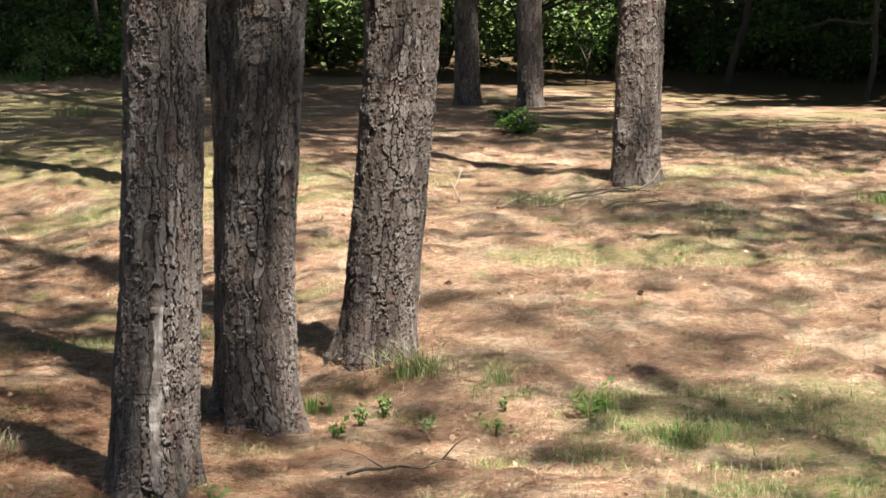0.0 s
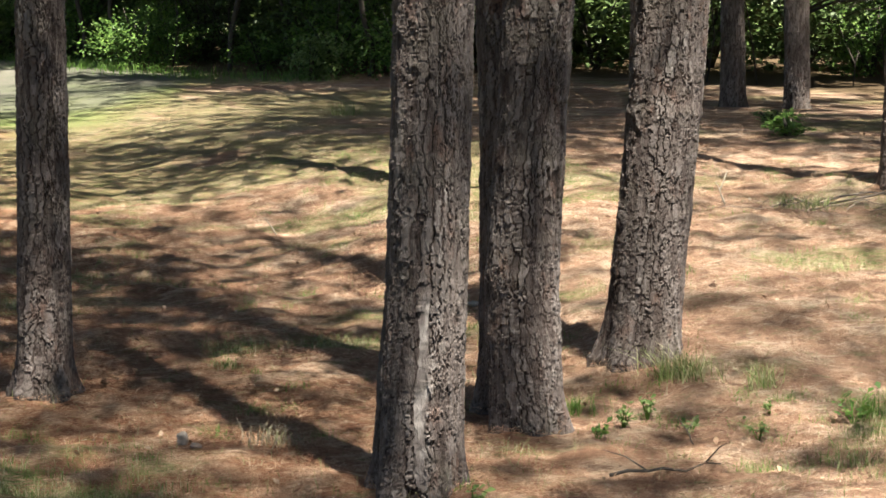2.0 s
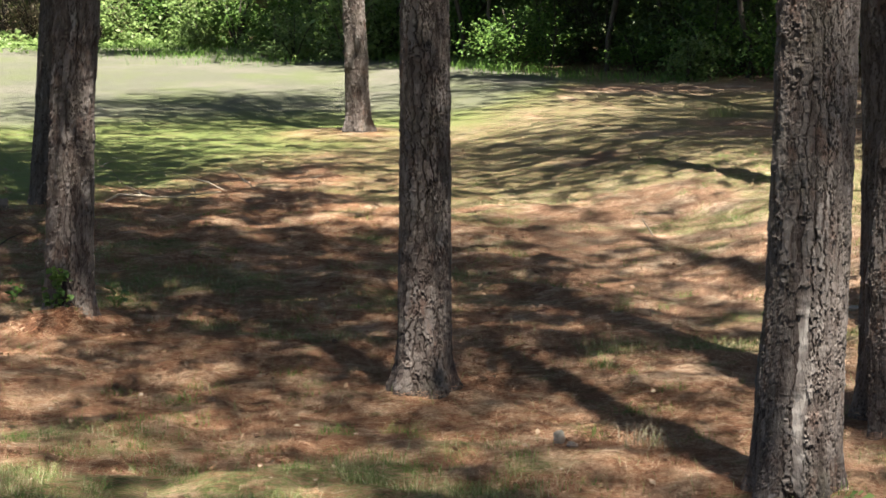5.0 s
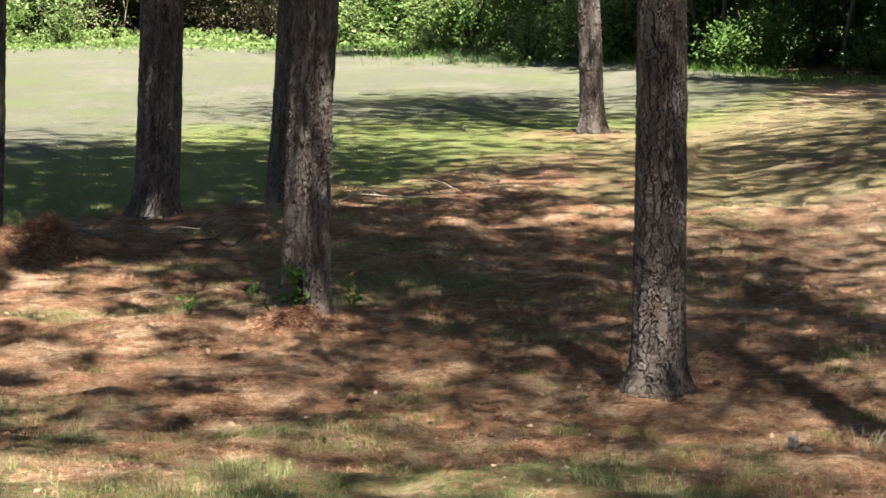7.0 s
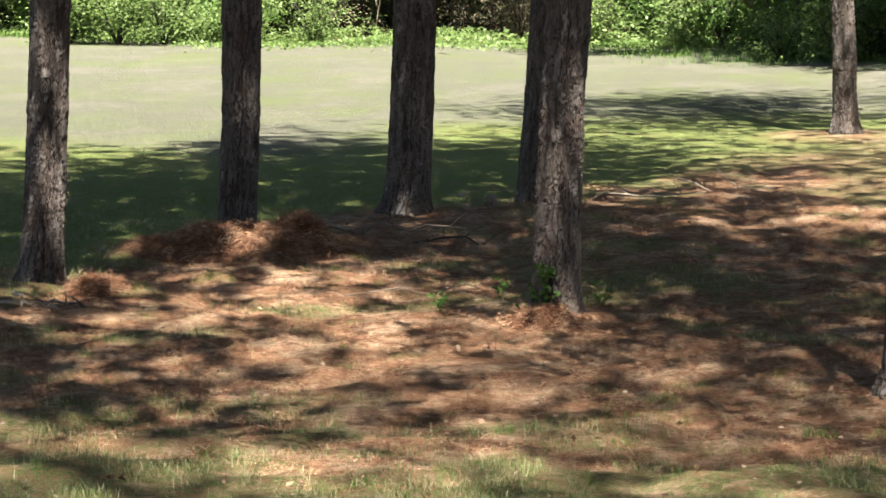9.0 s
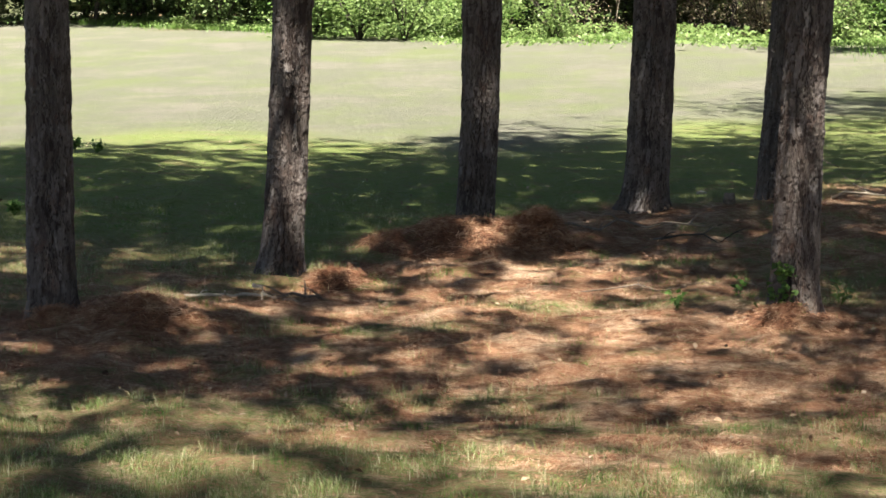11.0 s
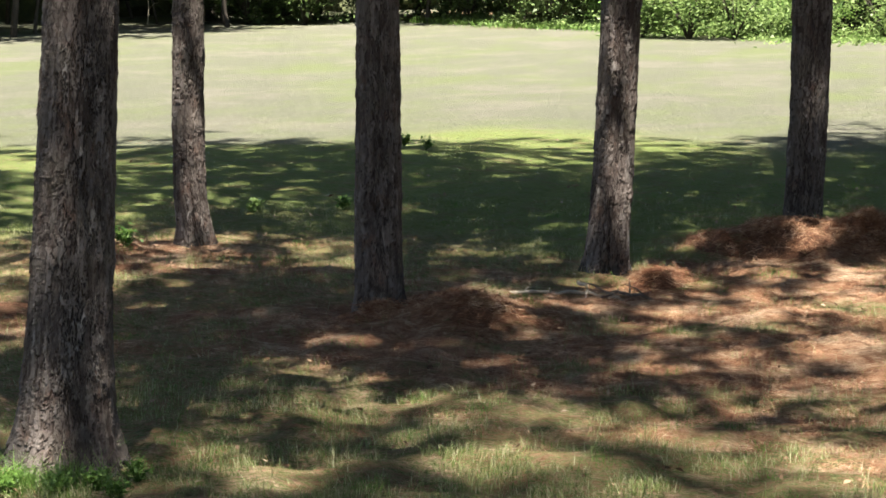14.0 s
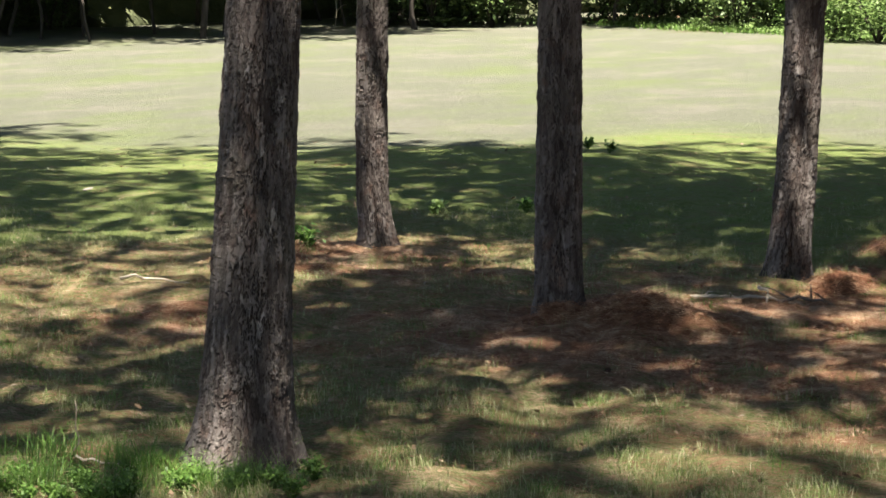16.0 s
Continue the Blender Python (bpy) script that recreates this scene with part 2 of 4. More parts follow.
def height(x, y):
    """The ground's height."""
    x, y = np.asarray(x, float), np.asarray(y, float)
    z = 0.36 * ramp((x - 4.3) / 3.0) * ramp((y - 13.5) / 3.5) * (1 - 0.5 * ramp((y - 30) / 12))
    for mx, my, r, h in MOUNDS:
        z = z + h * np.exp(-((x - mx) ** 2 + (y - my) ** 2) / (r * r))
    near = 1 - ramp((np.hypot(x, y) - 26) / 14)
    z = z + near * (0.035 * value_noise(x, y, 0.9, 3) + 0.034 * value_noise(x, y, 0.33, 4) + 0.022 * value_noise(x, y, 0.15, 6))
    return z + 0.06 * value_noise(x, y, 4.0, 5)


STRAW_FAR = ((-30, 19), (-12, 20), (-9, 24), (-6, 23.2), (-4.4, 21.6), (-3.8, 22.8), (-3, 24.4), (-1.9, 26.2), (0, 28.4), (2, 33), (4.3, 36), (7.4, 43), (9.0, 49.5), (14, 55), (40, 60))
STRAW_NEAR = ((-30, 19), (-12, 17.6), (-8.6, 16.4), (-6.9, 15.8), (-5, 15.2), (-3.1, 14.9), (-1, 14.5), (1.4, 14.3), (2.1, 13.6), (4, 12.0), (6, 11.6), (9, 12.5), (30, 14))
WOODS_EDGE = ((60, 8), (24, 27), (19.8, 33.7), (18.6, 38.5), (17.0, 42), (15.0, 46.5), (11.6, 46.5), (9.6, 48.5), (8.2, 51), (7.2, 57), (4.0, 60.5), (3.3, 69.5), (-1.3, 68.5),
              (-4.8, 69.6), (-9.2, 69.5), (-15, 73), (-22, 79), (-25.5, 72), (-29, 63), (-31.5, 58), (-38, 46), (-70, 20))


def along(points, x):
    px, py = zip(*points)
    return np.interp(x, px, py)


def straw_amount(x, y):
    """How far the ground is covered with fallen needles, from 0 to 1."""
    big, mid = value_noise(x, y, 2.6, 11), value_noise(x * 0.7, y, 0.8, 12)
    small = value_noise(x * 0.8, y, 0.3, 13)
    s = ramp((along(STRAW_FAR, x) - y) / 3.2 + 0.45 + 0.8 * mid + 0.5 * big + 0.5 * small)
    s = s * ramp((y - along(STRAW_NEAR, x)) / 2.2 + 0.55 + 0.8 * mid + 0.6 * small)
    thin = 0.36 + 0.72 * ramp((-3.3 - x) / 3.0) + 0.75 * ramp((x - 0.5) / 4) * (1 - ramp((x - 7.5) / 3.5)) * ramp((y - 20) / 6) * (1 - ramp((y - 36) / 5)) + 0.30 * ramp((x - 4.0) / 3)
    gaps = ramp((0.62 * big + 0.65 * mid + 0.35 * small - 0.55 + thin * 1.0) / 0.6)
    s = s * (1 - 0.8 * gaps)
    for hx, hy, hr in ((-3.0, 23.3, 1.15), (-2.3, 23.6, 0.9), (-4.6, 18.3, 0.8), (-5.4, 18.4, 0.7), (-4.2, 20.3, 0.8), (-8.2, 22.1, 0.8), (3.7, 37.2, 1.3), (-1.6, 25.9, 1.0)):
        s = np.maximum(s, np.exp(-(((x - hx) / hr) ** 2 + ((y - hy) / (hr * 0.8)) ** 2)) * (1 + 0.5 * mid + 0.4 * small))
    return np.clip(s, 0, 1)


def woods_depth(x, y):
    """How far a place lies inside the woods, roughly, in metres."""
    inside = y - along(WOODS_EDGE[::-1], x)
    return inside


def build_ground():
    def spaced(a, b, step, reach):
        mid = list(np.arange(a, b, step))
        lo, hi, d = [a], [mid[-1]], step
        while hi[-1] < reach or lo[-1] > -reach:
            d = min(d * 1.12, 60)
            hi.append(hi[-1] + d)
            lo.append(lo[-1] - d)
        return np.array(sorted(set(lo[1:] + mid + hi[1:])))

    xs, ys = spaced(-9.5, 12, 0.06, 900), spaced(11.8, 27, 0.065, 900)
    gx, gy = np.meshgrid(xs, ys)
    gz = height(gx, gy)
    nx, ny = len(xs), len(ys)
    k = np.arange(nx * ny).reshape(ny, nx)
    faces = np.stack([k[:-1, :-1], k[:-1, 1:], k[1:, 1:], k[1:, :-1]], -1).reshape(-1, 4)
    me = bpy.data.meshes.new("ground")
    me.from_pydata(np.stack([gx, gy, gz], -1).reshape(-1, 3), [], faces.tolist())
    s = straw_amount(gx, gy)
    open_field = ramp((gy - 38.0 - 1.8 * value_noise(gx, gy, 3.0, 17)) / 9) * ramp((gy - along(STRAW_FAR, gx)) / 2.5)
    fieldness = ramp((gy - along(STRAW_FAR, gx) - 8.5) / 8 + 0.25 * value_noise(gx, gy, 3.0, 14)) * ramp((np.hypot(gx, gy) - 22) / 10)
    fieldness = np.maximum(fieldness, open_field)
    litter = ramp((woods_depth(gx, gy) + 0.6 + value_noise(gx, gy, 2.0, 15)) / 2.0) * ramp((gx + 25) / 3)
    tint = np.stack([s, fieldness, litter, ramp((gy - along(STRAW_FAR, gx)) / 3 + 0.3 + 0.3 * value_noise(gx, gy, 1.5, 16))], -1).reshape(-1)
    me.color_attributes.new("zone", "FLOAT_COLOR", "POINT").data.foreach_set("color", tint.astype(np.float32))
    me.materials.append(FLOOR)
    me.polygons.foreach_set("use_smooth", np.ones(len(me.polygons), bool))
    return tagged(new("ground", me), "uneven ground of pine straw, thin grass and mown field", "ground", kind="structure")


build_ground()

# ---- helpers for things ----


def thing(name, x, y, label, category, group="", turn=0.0, sink=0.0, kind=""):
    ob = new(name)
    ob.matrix_basis = pose(x, y, float(height(x, y)) - sink, 0, 0, turn)
    return tagged(ob, label, category, group, kind)


def link(name, me, material, parent=None, label=""):
    me.materials.append(material)
    ob = new(name, me)
    ob.parent = parent
    return tagged(ob, label)


def soup(name, corners):
    """A mesh of loose triangles or quads: corners is n x 3 or 4 x 3."""
    n, m = corners.shape[:2]
    me = bpy.data.meshes.new(name)
    me.vertices.add(n * m)
    me.vertices.foreach_set("co", corners.reshape(-1).astype(np.float32))
    me.loops.add(n * m)
    me.loops.foreach_set("vertex_index", np.arange(n * m, dtype=np.int32))
    me.polygons.add(n)
    me.polygons.foreach_set("loop_start", np.arange(0, n * m, m, dtype=np.int32))
    me.update(calc_edges=True)
    me.validate()
    return me


def tube(name, points, radii, sides=8, rough=0.0, seed=0):
    """A closed bent tube through points, with a radius at each."""
    rng = np.random.RandomState(seed)
    pts = [Vector(p) for p in points]
    verts, faces = [], []
    for i, p in enumerate(pts):
        way = (pts[min(i + 1, len(pts) - 1)] - pts[max(i - 1, 0)]).normalized()
        a = way.orthogonal().normalized()
        b = way.cross(a)
        for k in range(sides):
            q = 2 * math.pi * k / sides
            r = radii[i] * (1 + rough * rng.uniform(-1, 1))
            verts.append(p + (a * math.cos(q) + b * math.sin(q)) * r)
    for i in range(len(pts) - 1):
        for k in range(sides):
            j = (k + 1) % sides
            faces.append((i * sides + k, i * sides + j, (i + 1) * sides + j, (i + 1) * sides + k))
    faces += [tuple(range(sides))[::-1], tuple(range((len(pts) - 1) * sides, len(pts) * sides))]
    me = bpy.data.meshes.new(name)
    me.from_pydata(verts, [], faces)
    me.polygons.foreach_set("use_smooth", np.ones(len(me.polygons), bool))
    return me


def joined(name, meshes):
    verts, faces, n = [], [], 0
    for me in meshes:
        verts += [v.co[:] for v in me.vertices]
        faces += [tuple(n + i for i in p.vertices) for p in me.polygons]
        n = len(verts)
        bpy.data.meshes.remove(me)
    out = bpy.data.meshes.new(name)
    out.from_pydata(verts, [], faces)
    out.polygons.foreach_set("use_smooth", np.ones(len(faces), bool))
    return out


def leaves(name, centres, size, rng, droop=0.25, long=1.7):
    """Folded leaves, two quads each joined at the midrib, at the given centres."""
    n = len(centres)
    turn, tip = rng.uniform(0, 2 * math.pi, n), rng.normal(-droop, 0.45, n)
    s = size * rng.uniform(0.6, 1.3, n)
    way = np.stack([np.cos(turn) * np.cos(tip), np.sin(turn) * np.cos(tip), np.sin(tip)], 1)
    side = np.cross(way, np.stack([rng.normal(0, 0.45, n), rng.normal(0, 0.45, n), np.ones(n)], 1))
    side /= np.linalg.norm(side, axis=1, keepdims=True)
    up = np.cross(side, way)
    L, W = (s * long * 0.5)[:, None], (s * 0.5)[:, None]
    a, b = centres - way * L, centres + way * L
    l = centres - side * W + up * W * 0.35 - way * L * 0.15
    r = centres + side * W + up * W * 0.35 - way * L * 0.15
    return soup(name, np.stack([a, r, b, l], 1))


# ---- pine trees ----


def bark_cells(u, v, cols, rng):
    """Boxy cells on a strip that closes after cols: second less first distance, a number for each cell, and how far below its middle."""
    rows = 128
    jx, jy, rnd = 0.15 + 0.7 * rng.rand(cols, rows), rng.rand(cols, rows), rng.rand(cols, rows)
    i, j = np.floor(u).astype(int), np.floor(v).astype(int)
    first, second = np.full(u.shape, 9.0), np.full(u.shape, 9.0)
    num, down = np.zeros(u.shape), np.zeros(u.shape)
    for di in (-1, 0, 1):
        for dj in (-1, 0, 1):
            a, b = (i + di) % cols, (j + dj) % rows
            dx, dy = np.abs(i + di + jx[a, b] - u), j + dj + jy[a, b] - v
            d = (dx ** 3 + np.abs(dy) ** 3) ** (1 / 3)
            near = d < first
            second = np.where(near, first, np.minimum(second, d))
            num, down = np.where(near, rnd[a, b], num), np.where(near, dy, down)
            first = np.where(near, d, first)
    return second - first, num, down


def bark_relief(theta, z, radius, rng, wide, tall, warp):
    """Upright plates of bark between wandering furrows: metres to the nearest furrow, a number for each plate, and how far down it lies."""
    cols = max(7, int(round(2 * math.pi * radius / wide)))
    k = int(rng.randint(1000))
    wave = lambda cell, high, q: value_noise(np.sin(theta) * radius * 2.2 + np.cos(theta) * radius * 1.3 + 9, z / high + 9, cell, k + q)
    u = theta / (2 * math.pi) * cols + warp * (0.75 * wave(0.20, 2.6, 1) + 0.30 * wave(0.06, 1.3, 2) + 0.16 * wave(0.022, 1.0, 3))
    v = z / tall + warp * (0.5 * wave(0.05, 1.0, 4) + 0.28 * wave(0.016, 0.7, 6))
    gap, num, down = bark_cells(u, v, cols, rng)
    gz, gs = np.gradient(gap, z[:, 0], np.arange(theta.shape[1]) * 1.0)
    gs = gs / (np.abs(np.gradient(theta[0] * radius)) + 1e-6)[None, :]
    steep = np.sqrt(gz ** 2 + gs ** 2) + 1e-3
    return np.clip(gap / np.maximum(steep, 4.0), 0, 0.05) * (1 + 1.3 * np.abs(gz) / steep), num, down


def trunk_mesh(base, profile, right, tall, seed, sides, step, spread=0.13, scar=None, wide=0.056, plate_tall=0.25, deep=0.015):
    """A leaning tapered trunk with plated bark; profile: height, shift to the right, diameter."""
    rng = np.random.RandomState(seed)
    z = np.r_[np.arange(-0.12, 2.75, step), np.linspace(2.76, tall, 26)]
    pz, po, pd = (np.array(c) for c in zip(*profile))
    top = pd[-1] * (1 - np.clip((z - pz[-1]) / (tall * 1.08 - pz[-1]), 0, 1) ** 1.2)
    dia = np.where(z > pz[-1], top, np.interp(z, np.r_[0.22, pz[pz > 0.3]], np.r_[pd[pz > 0.3][0] * 1.02, pd[pz > 0.3]]))
    flare = max(base - pd[pz > 0.3][0], 0.02)
    dia = dia + flare * np.exp(-np.clip(z, 0, None) / spread)
    for knot in np.cumsum(rng.uniform(0.3, 0.9, 5)):  # slight swellings where whorls of limbs once grew
        dia = dia + rng.uniform(0.006, 0.016) * np.exp(-((z - knot) / 0.05) ** 2)
    slope = (po[-1] - po[0]) / max(pz[-1] - pz[0], 0.1)
    off = np.where(z > pz[-1], po[-1] + slope * (z - pz[-1]) * 0.6, np.interp(z, np.r_[0, pz], np.r_[0, po]))
    even = np.linspace(0, 2 * math.pi, sides, endpoint=False)
    front = math.atan2(-right[0], right[1])
    theta = even + 0.70 * np.sin(even) + front + math.pi  # finer on the side that is seen
    T, Z = np.meshgrid(theta, z)
    edge, val, down = bark_relief(T, Z, pd[0] / 2, rng, wide, plate_tall, 1.0)
    edge2, val2, down2 = bark_relief(T, Z, pd[0] / 2, rng, wide * 0.52, plate_tall * 0.34, 1.2)
    proud, proud2 = np.clip(edge / 0.0085, 0, 1) ** 0.75, np.clip(edge2 / 0.004, 0, 1)
    fade = np.where(Z > 2.75, 0.3, 1.0)
    relief = deep * (0.35 + 0.65 * val) * (proud - 1) + 0.008 * (val - 0.5) * proud + 0.005 * down * proud
    relief = relief + 0.0015 * (proud2 - 1) + 0.0065 * (val2 - 0.5) + 0.004 * down2 + rng.normal(0, 0.0007, T.shape)
    # tone falls towards furrows: inner bark colour plus crack shade put into the colour
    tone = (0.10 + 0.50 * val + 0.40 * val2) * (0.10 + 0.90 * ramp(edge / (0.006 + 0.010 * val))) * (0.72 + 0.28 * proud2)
    if scar:  # a strip where the bark has come away
        low, high, at, half = scar
        turned = np.abs((T - front - at + math.pi) % (2 * math.pi) - math.pi) * pd[0] / 2
        ragged = half * (1 + 0.45 * value_noise(Z, np.sign(T - T.mean()), 0.12, 91) + 0.3 * value_noise(Z, T, 0.025, 92))
        bare = ramp((ragged - turned) / 0.006) * ramp((Z - low) / 0.1) * ramp((high - Z) / 0.25) * (0.8 + 0.3 * value_noise(T * pd[0] / 2, Z * 0.4, 0.03, 95))
        relief = relief * (1 - bare) + bare * (-0.004 + 0.003 * value_noise(T * 0.2, Z, 0.03, 93))
        tone = tone * (1 - bare) + bare * (0.92 + 0.3 * value_noise(T * 0.25, Z, 0.05, 94))
    lobes = 1 + 0.022 * np.sin(3 * T + seed) + 0.016 * np.sin(5 * T + 2 * seed + 0.6 * Z)
    roots = 1 + 0.16 * np.exp(-np.clip(Z, 0, None) / (spread * 1.1)) * np.sin(5 * T + seed * 1.7)
    R = dia[:, None] / 2 * lobes * roots + relief * fade + deep * 0.35
    R[-1] = 0.005
    ox, oy = off * right[0], off * right[1]
    co = np.stack([R * np.cos(T) + ox[:, None], R * np.sin(T) + oy[:, None], Z], -1)
    k = np.arange(co.shape[0] * sides).reshape(-1, sides)
    nxt = np.roll(k, -1, 1)
    faces = np.stack([k[:-1], nxt[:-1], nxt[1:], k[1:]], -1).reshape(-1, 4)
    me = bpy.data.meshes.new("trunk")
    me.from_pydata(co.reshape(-1, 3), [], faces.tolist())
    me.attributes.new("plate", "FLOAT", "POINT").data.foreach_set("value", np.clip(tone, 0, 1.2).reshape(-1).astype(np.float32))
    return me, off[-1], off, z


CROWN_TOP = 18.0


def crown_meshes(seed, fill, per=30, loose=0.36):
    """Limbs and tufts of needles for the upper part of a pine, from 7 m up."""
    rng = np.random.RandomState(seed)
    limbs, tufts = [], []
    for i in range(46):
        z = 6.4 + 11.2 * (i + rng.rand()) / 46
        reach = (3.9 - 2.7 * ((z - 8.5) / 9.5) ** 2 if z > 8.5 else 3.0) * rng.uniform(0.5, 1.15)
        turn = i * 2.4 + rng.uniform(-0.5, 0.5)
        rise, bend = rng.uniform(-0.05, 0.4), rng.uniform(-0.5, 0.5)
        at = lambda q: np.array([math.cos(turn + bend * q) * reach * q, math.sin(turn + bend * q) * reach * q, z + rise * reach * q * q])
        limbs.append(tube("limb", [at(q) for q in (0, 0.3, 0.65, 1)], (0.022, 0.015, 0.009, 0.004), 5))
        for _ in range(int((6 + 6 * reach) * fill)):
            tufts.append(at(rng.uniform(0.2, 1.08)) + rng.normal(0, (loose, loose, loose * 0.6)))
    tufts = np.array(tufts)
    c = np.repeat(tufts, per, 0)
    n = len(c)
    way = rng.normal(0, 1, (n, 3)) + (0, 0, 0.35)
    way /= np.linalg.norm(way, axis=1, keepdims=True)
    side = np.cross(way, rng.normal(0, 1, (n, 3)))
    side /= np.linalg.norm(side, axis=1, keepdims=True)
    ln, w = rng.uniform(0.16, 0.34, (n, 1)), 0.022
    return joined("limbs", limbs), soup("needles", np.stack([c - side * w, c + side * w, c + way * ln], 1))


KINDS = ((0.45,), (0.85,), (1.3,), (1.7, 9, 0.6), (0.6, 9, 0.6), (2.9, 9, 0.6))  # thin, middling, thick; airy, sparse and full airy ones
CROWNS = [crown_meshes(50 + k, *KINDS[k // 2]) for k in range(2 * len(KINDS))]
for limb_mesh, needle_mesh in CROWNS:
    limb_mesh.materials.append(BARK)
    needle_mesh.materials.append(NEEDLE)
PINE_COUNT = [0]


def pine_tree(x, y, base, profile, label="tall pine with grey-brown plated bark on straw-covered ground", tall=None, crown=1.0, dense=0, spread=0.13, scar=None, plate=0.25):
    PINE_COUNT[0] += 1
    seed = PINE_COUNT[0]
    rng = np.random.RandomState(900 + seed)
    far = math.hypot(x, y)
    sides, step = (250, 0.0095) if far < 18 else (150, 0.015) if far < 29 else (96, 0.022)
    if y < 11 or abs(x) > 0.62 * y:
        sides, step = 32, 0.2
    right = (y / far, -x / far)
    tall = tall or rng.uniform(17.0, 19.5)
    root = thing("pine_tree", x, y, label, "tree", "pines of the grove")
    me, shift, off, zs = trunk_mesh(base, profile, right, tall, seed, sides, step, spread, scar, plate_tall=plate)
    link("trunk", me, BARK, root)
    limb_mesh, needle_mesh = CROWNS[2 * dense + seed % 2]
    at = float(np.interp(12, zs, off))
    m = pose(at * right[0], at * right[1], 0, 0, 0, rng.uniform(0, 360)) @ Matrix.Diagonal((crown, crown, tall / CROWN_TOP, 1))
    for name, mesh in (("branchwork", limb_mesh), ("crown", needle_mesh)):
        ob = new(name, mesh)
        ob.parent = root
        ob.matrix_basis = m
        tagged(ob, kind="stuff")
    return root


pine_tree(3.39, 12.78, 0.45, ((0.46, 0.014, 0.411), (1.02, 0.045, 0.387), (1.84, 0.068, 0.374), (2.38, 0.077, 0.377)), "pine with pale scarred strip down its plated bark", scar=(0.0, 1.15, 0.02, 0.029), plate=0.46, tall=19, crown=0.8, dense=4)
pine_tree(4.45, 14.37, 0.42, ((0.23, -0.025, 0.408), (0.84, -0.042, 0.394), (1.78, 0.013, 0.363), (2.4, 0.049, 0.38)), tall=31, crown=1.2, dense=4)
pine_tree(4.57, 15.09, 0.42, ((0.76, 0.008, 0.383), (1.74, 0.008, 0.39), (2.39, -0.019, 0.388)), "dark pine trunk close behind a larger pine", tall=28, crown=0.8, dense=4)
pine_tree(5.56, 15.66, 0.55, ((0.25, 0.022, 0.493), (0.81, 0.072, 0.436), (1.5, 0.13, 0.437), (2.19, 0.183, 0.421)), "leaning pine with a wide foot and plated bark", tall=31, crown=1.0, dense=4)
pine_tree(11.07, 23.77, 0.51, ((0.65, 0.01, 0.433), (1.73, 0.049, 0.42)), "pine with grey bark beside fallen branches", tall=31, crown=1.5, dense=3)
pine_tree(14.69, 37.50, 0.42, ((0.72, -0.001, 0.35), (1.55, -0.018, 0.333)), tall=19, crown=0.8, dense=4)
pine_tree(15.37, 36.70, 0.35, ((0.73, -0.007, 0.354), (1.55, -0.027, 0.353)), tall=22, crown=1.0, dense=5)
pine_tree(1.96, 16.04, 0.40, ((0.64, 0.008, 0.301), (1.31, 0.013, 0.289), (2.31, 0.009, 0.277)), tall=19, crown=1.2, dense=3)
pine_tree(3.67, 37.39, 0.43, ((1.0, -0.028, 0.314), (1.77, -0.067, 0.29)), "distant pine at the edge of the mown field", tall=22, crown=1.2, dense=5)
pine_tree(-1.66, 26.36, 0.54, ((0.98, 0.048, 0.41), (2.07, 0.083, 0.392)), tall=25, crown=1.2, dense=0)
pine_tree(-0.16, 19.44, 0.39, ((0.65, 0.01, 0.323), (1.46, 0.041, 0.305), (2.27, 0.09, 0.308)), "pine with ivy at its foot and dark bark", tall=22, crown=1.4, dense=2)
pine_tree(-0.43, 27.98, 0.41, ((0.93, 0.09, 0.405), (2.09, 0.152, 0.391)), tall=19, crown=1.5, dense=5)
pine_tree(-3.14, 24.76, 0.37, ((1.12, 0.05, 0.337), (2.16, 0.069, 0.351)), "pine standing in a heap of fallen needles", tall=27, crown=1.2, dense=1)
pine_tree(-4.31, 21.47, 0.39, ((0.6, 0.046, 0.32), (1.29, 0.081, 0.31), (2.2, 0.116, 0.308)), "leaning pine with dry roots at its foot", tall=22, crown=1.4, dense=2)
pine_tree(-5.41, 18.65, 0.37, ((0.63, -0.003, 0.328), (1.44, 0.001, 0.311), (2.24, -0.003, 0.293)), "shaded dark-barked pine beside a heap of straw", tall=22, crown=1.2, dense=1)
pine_tree(-8.20, 22.52, 0.35, ((0.42, -0.054, 0.271), (1.17, -0.062, 0.27), (2.17, -0.045, 0.259)), "slender pine with a bent foot beside low weeds", tall=26, crown=1.5, dense=2)
pine_tree(-5.48, 13.00, 0.61, ((0.67, 0.025, 0.436), (1.27, 0.059, 0.404), (1.86, 0.086, 0.388), (2.44, 0.115, 0.366)), "broad pine with spreading foot among green weeds", spread=0.24, tall=19, crown=1.2, dense=2)
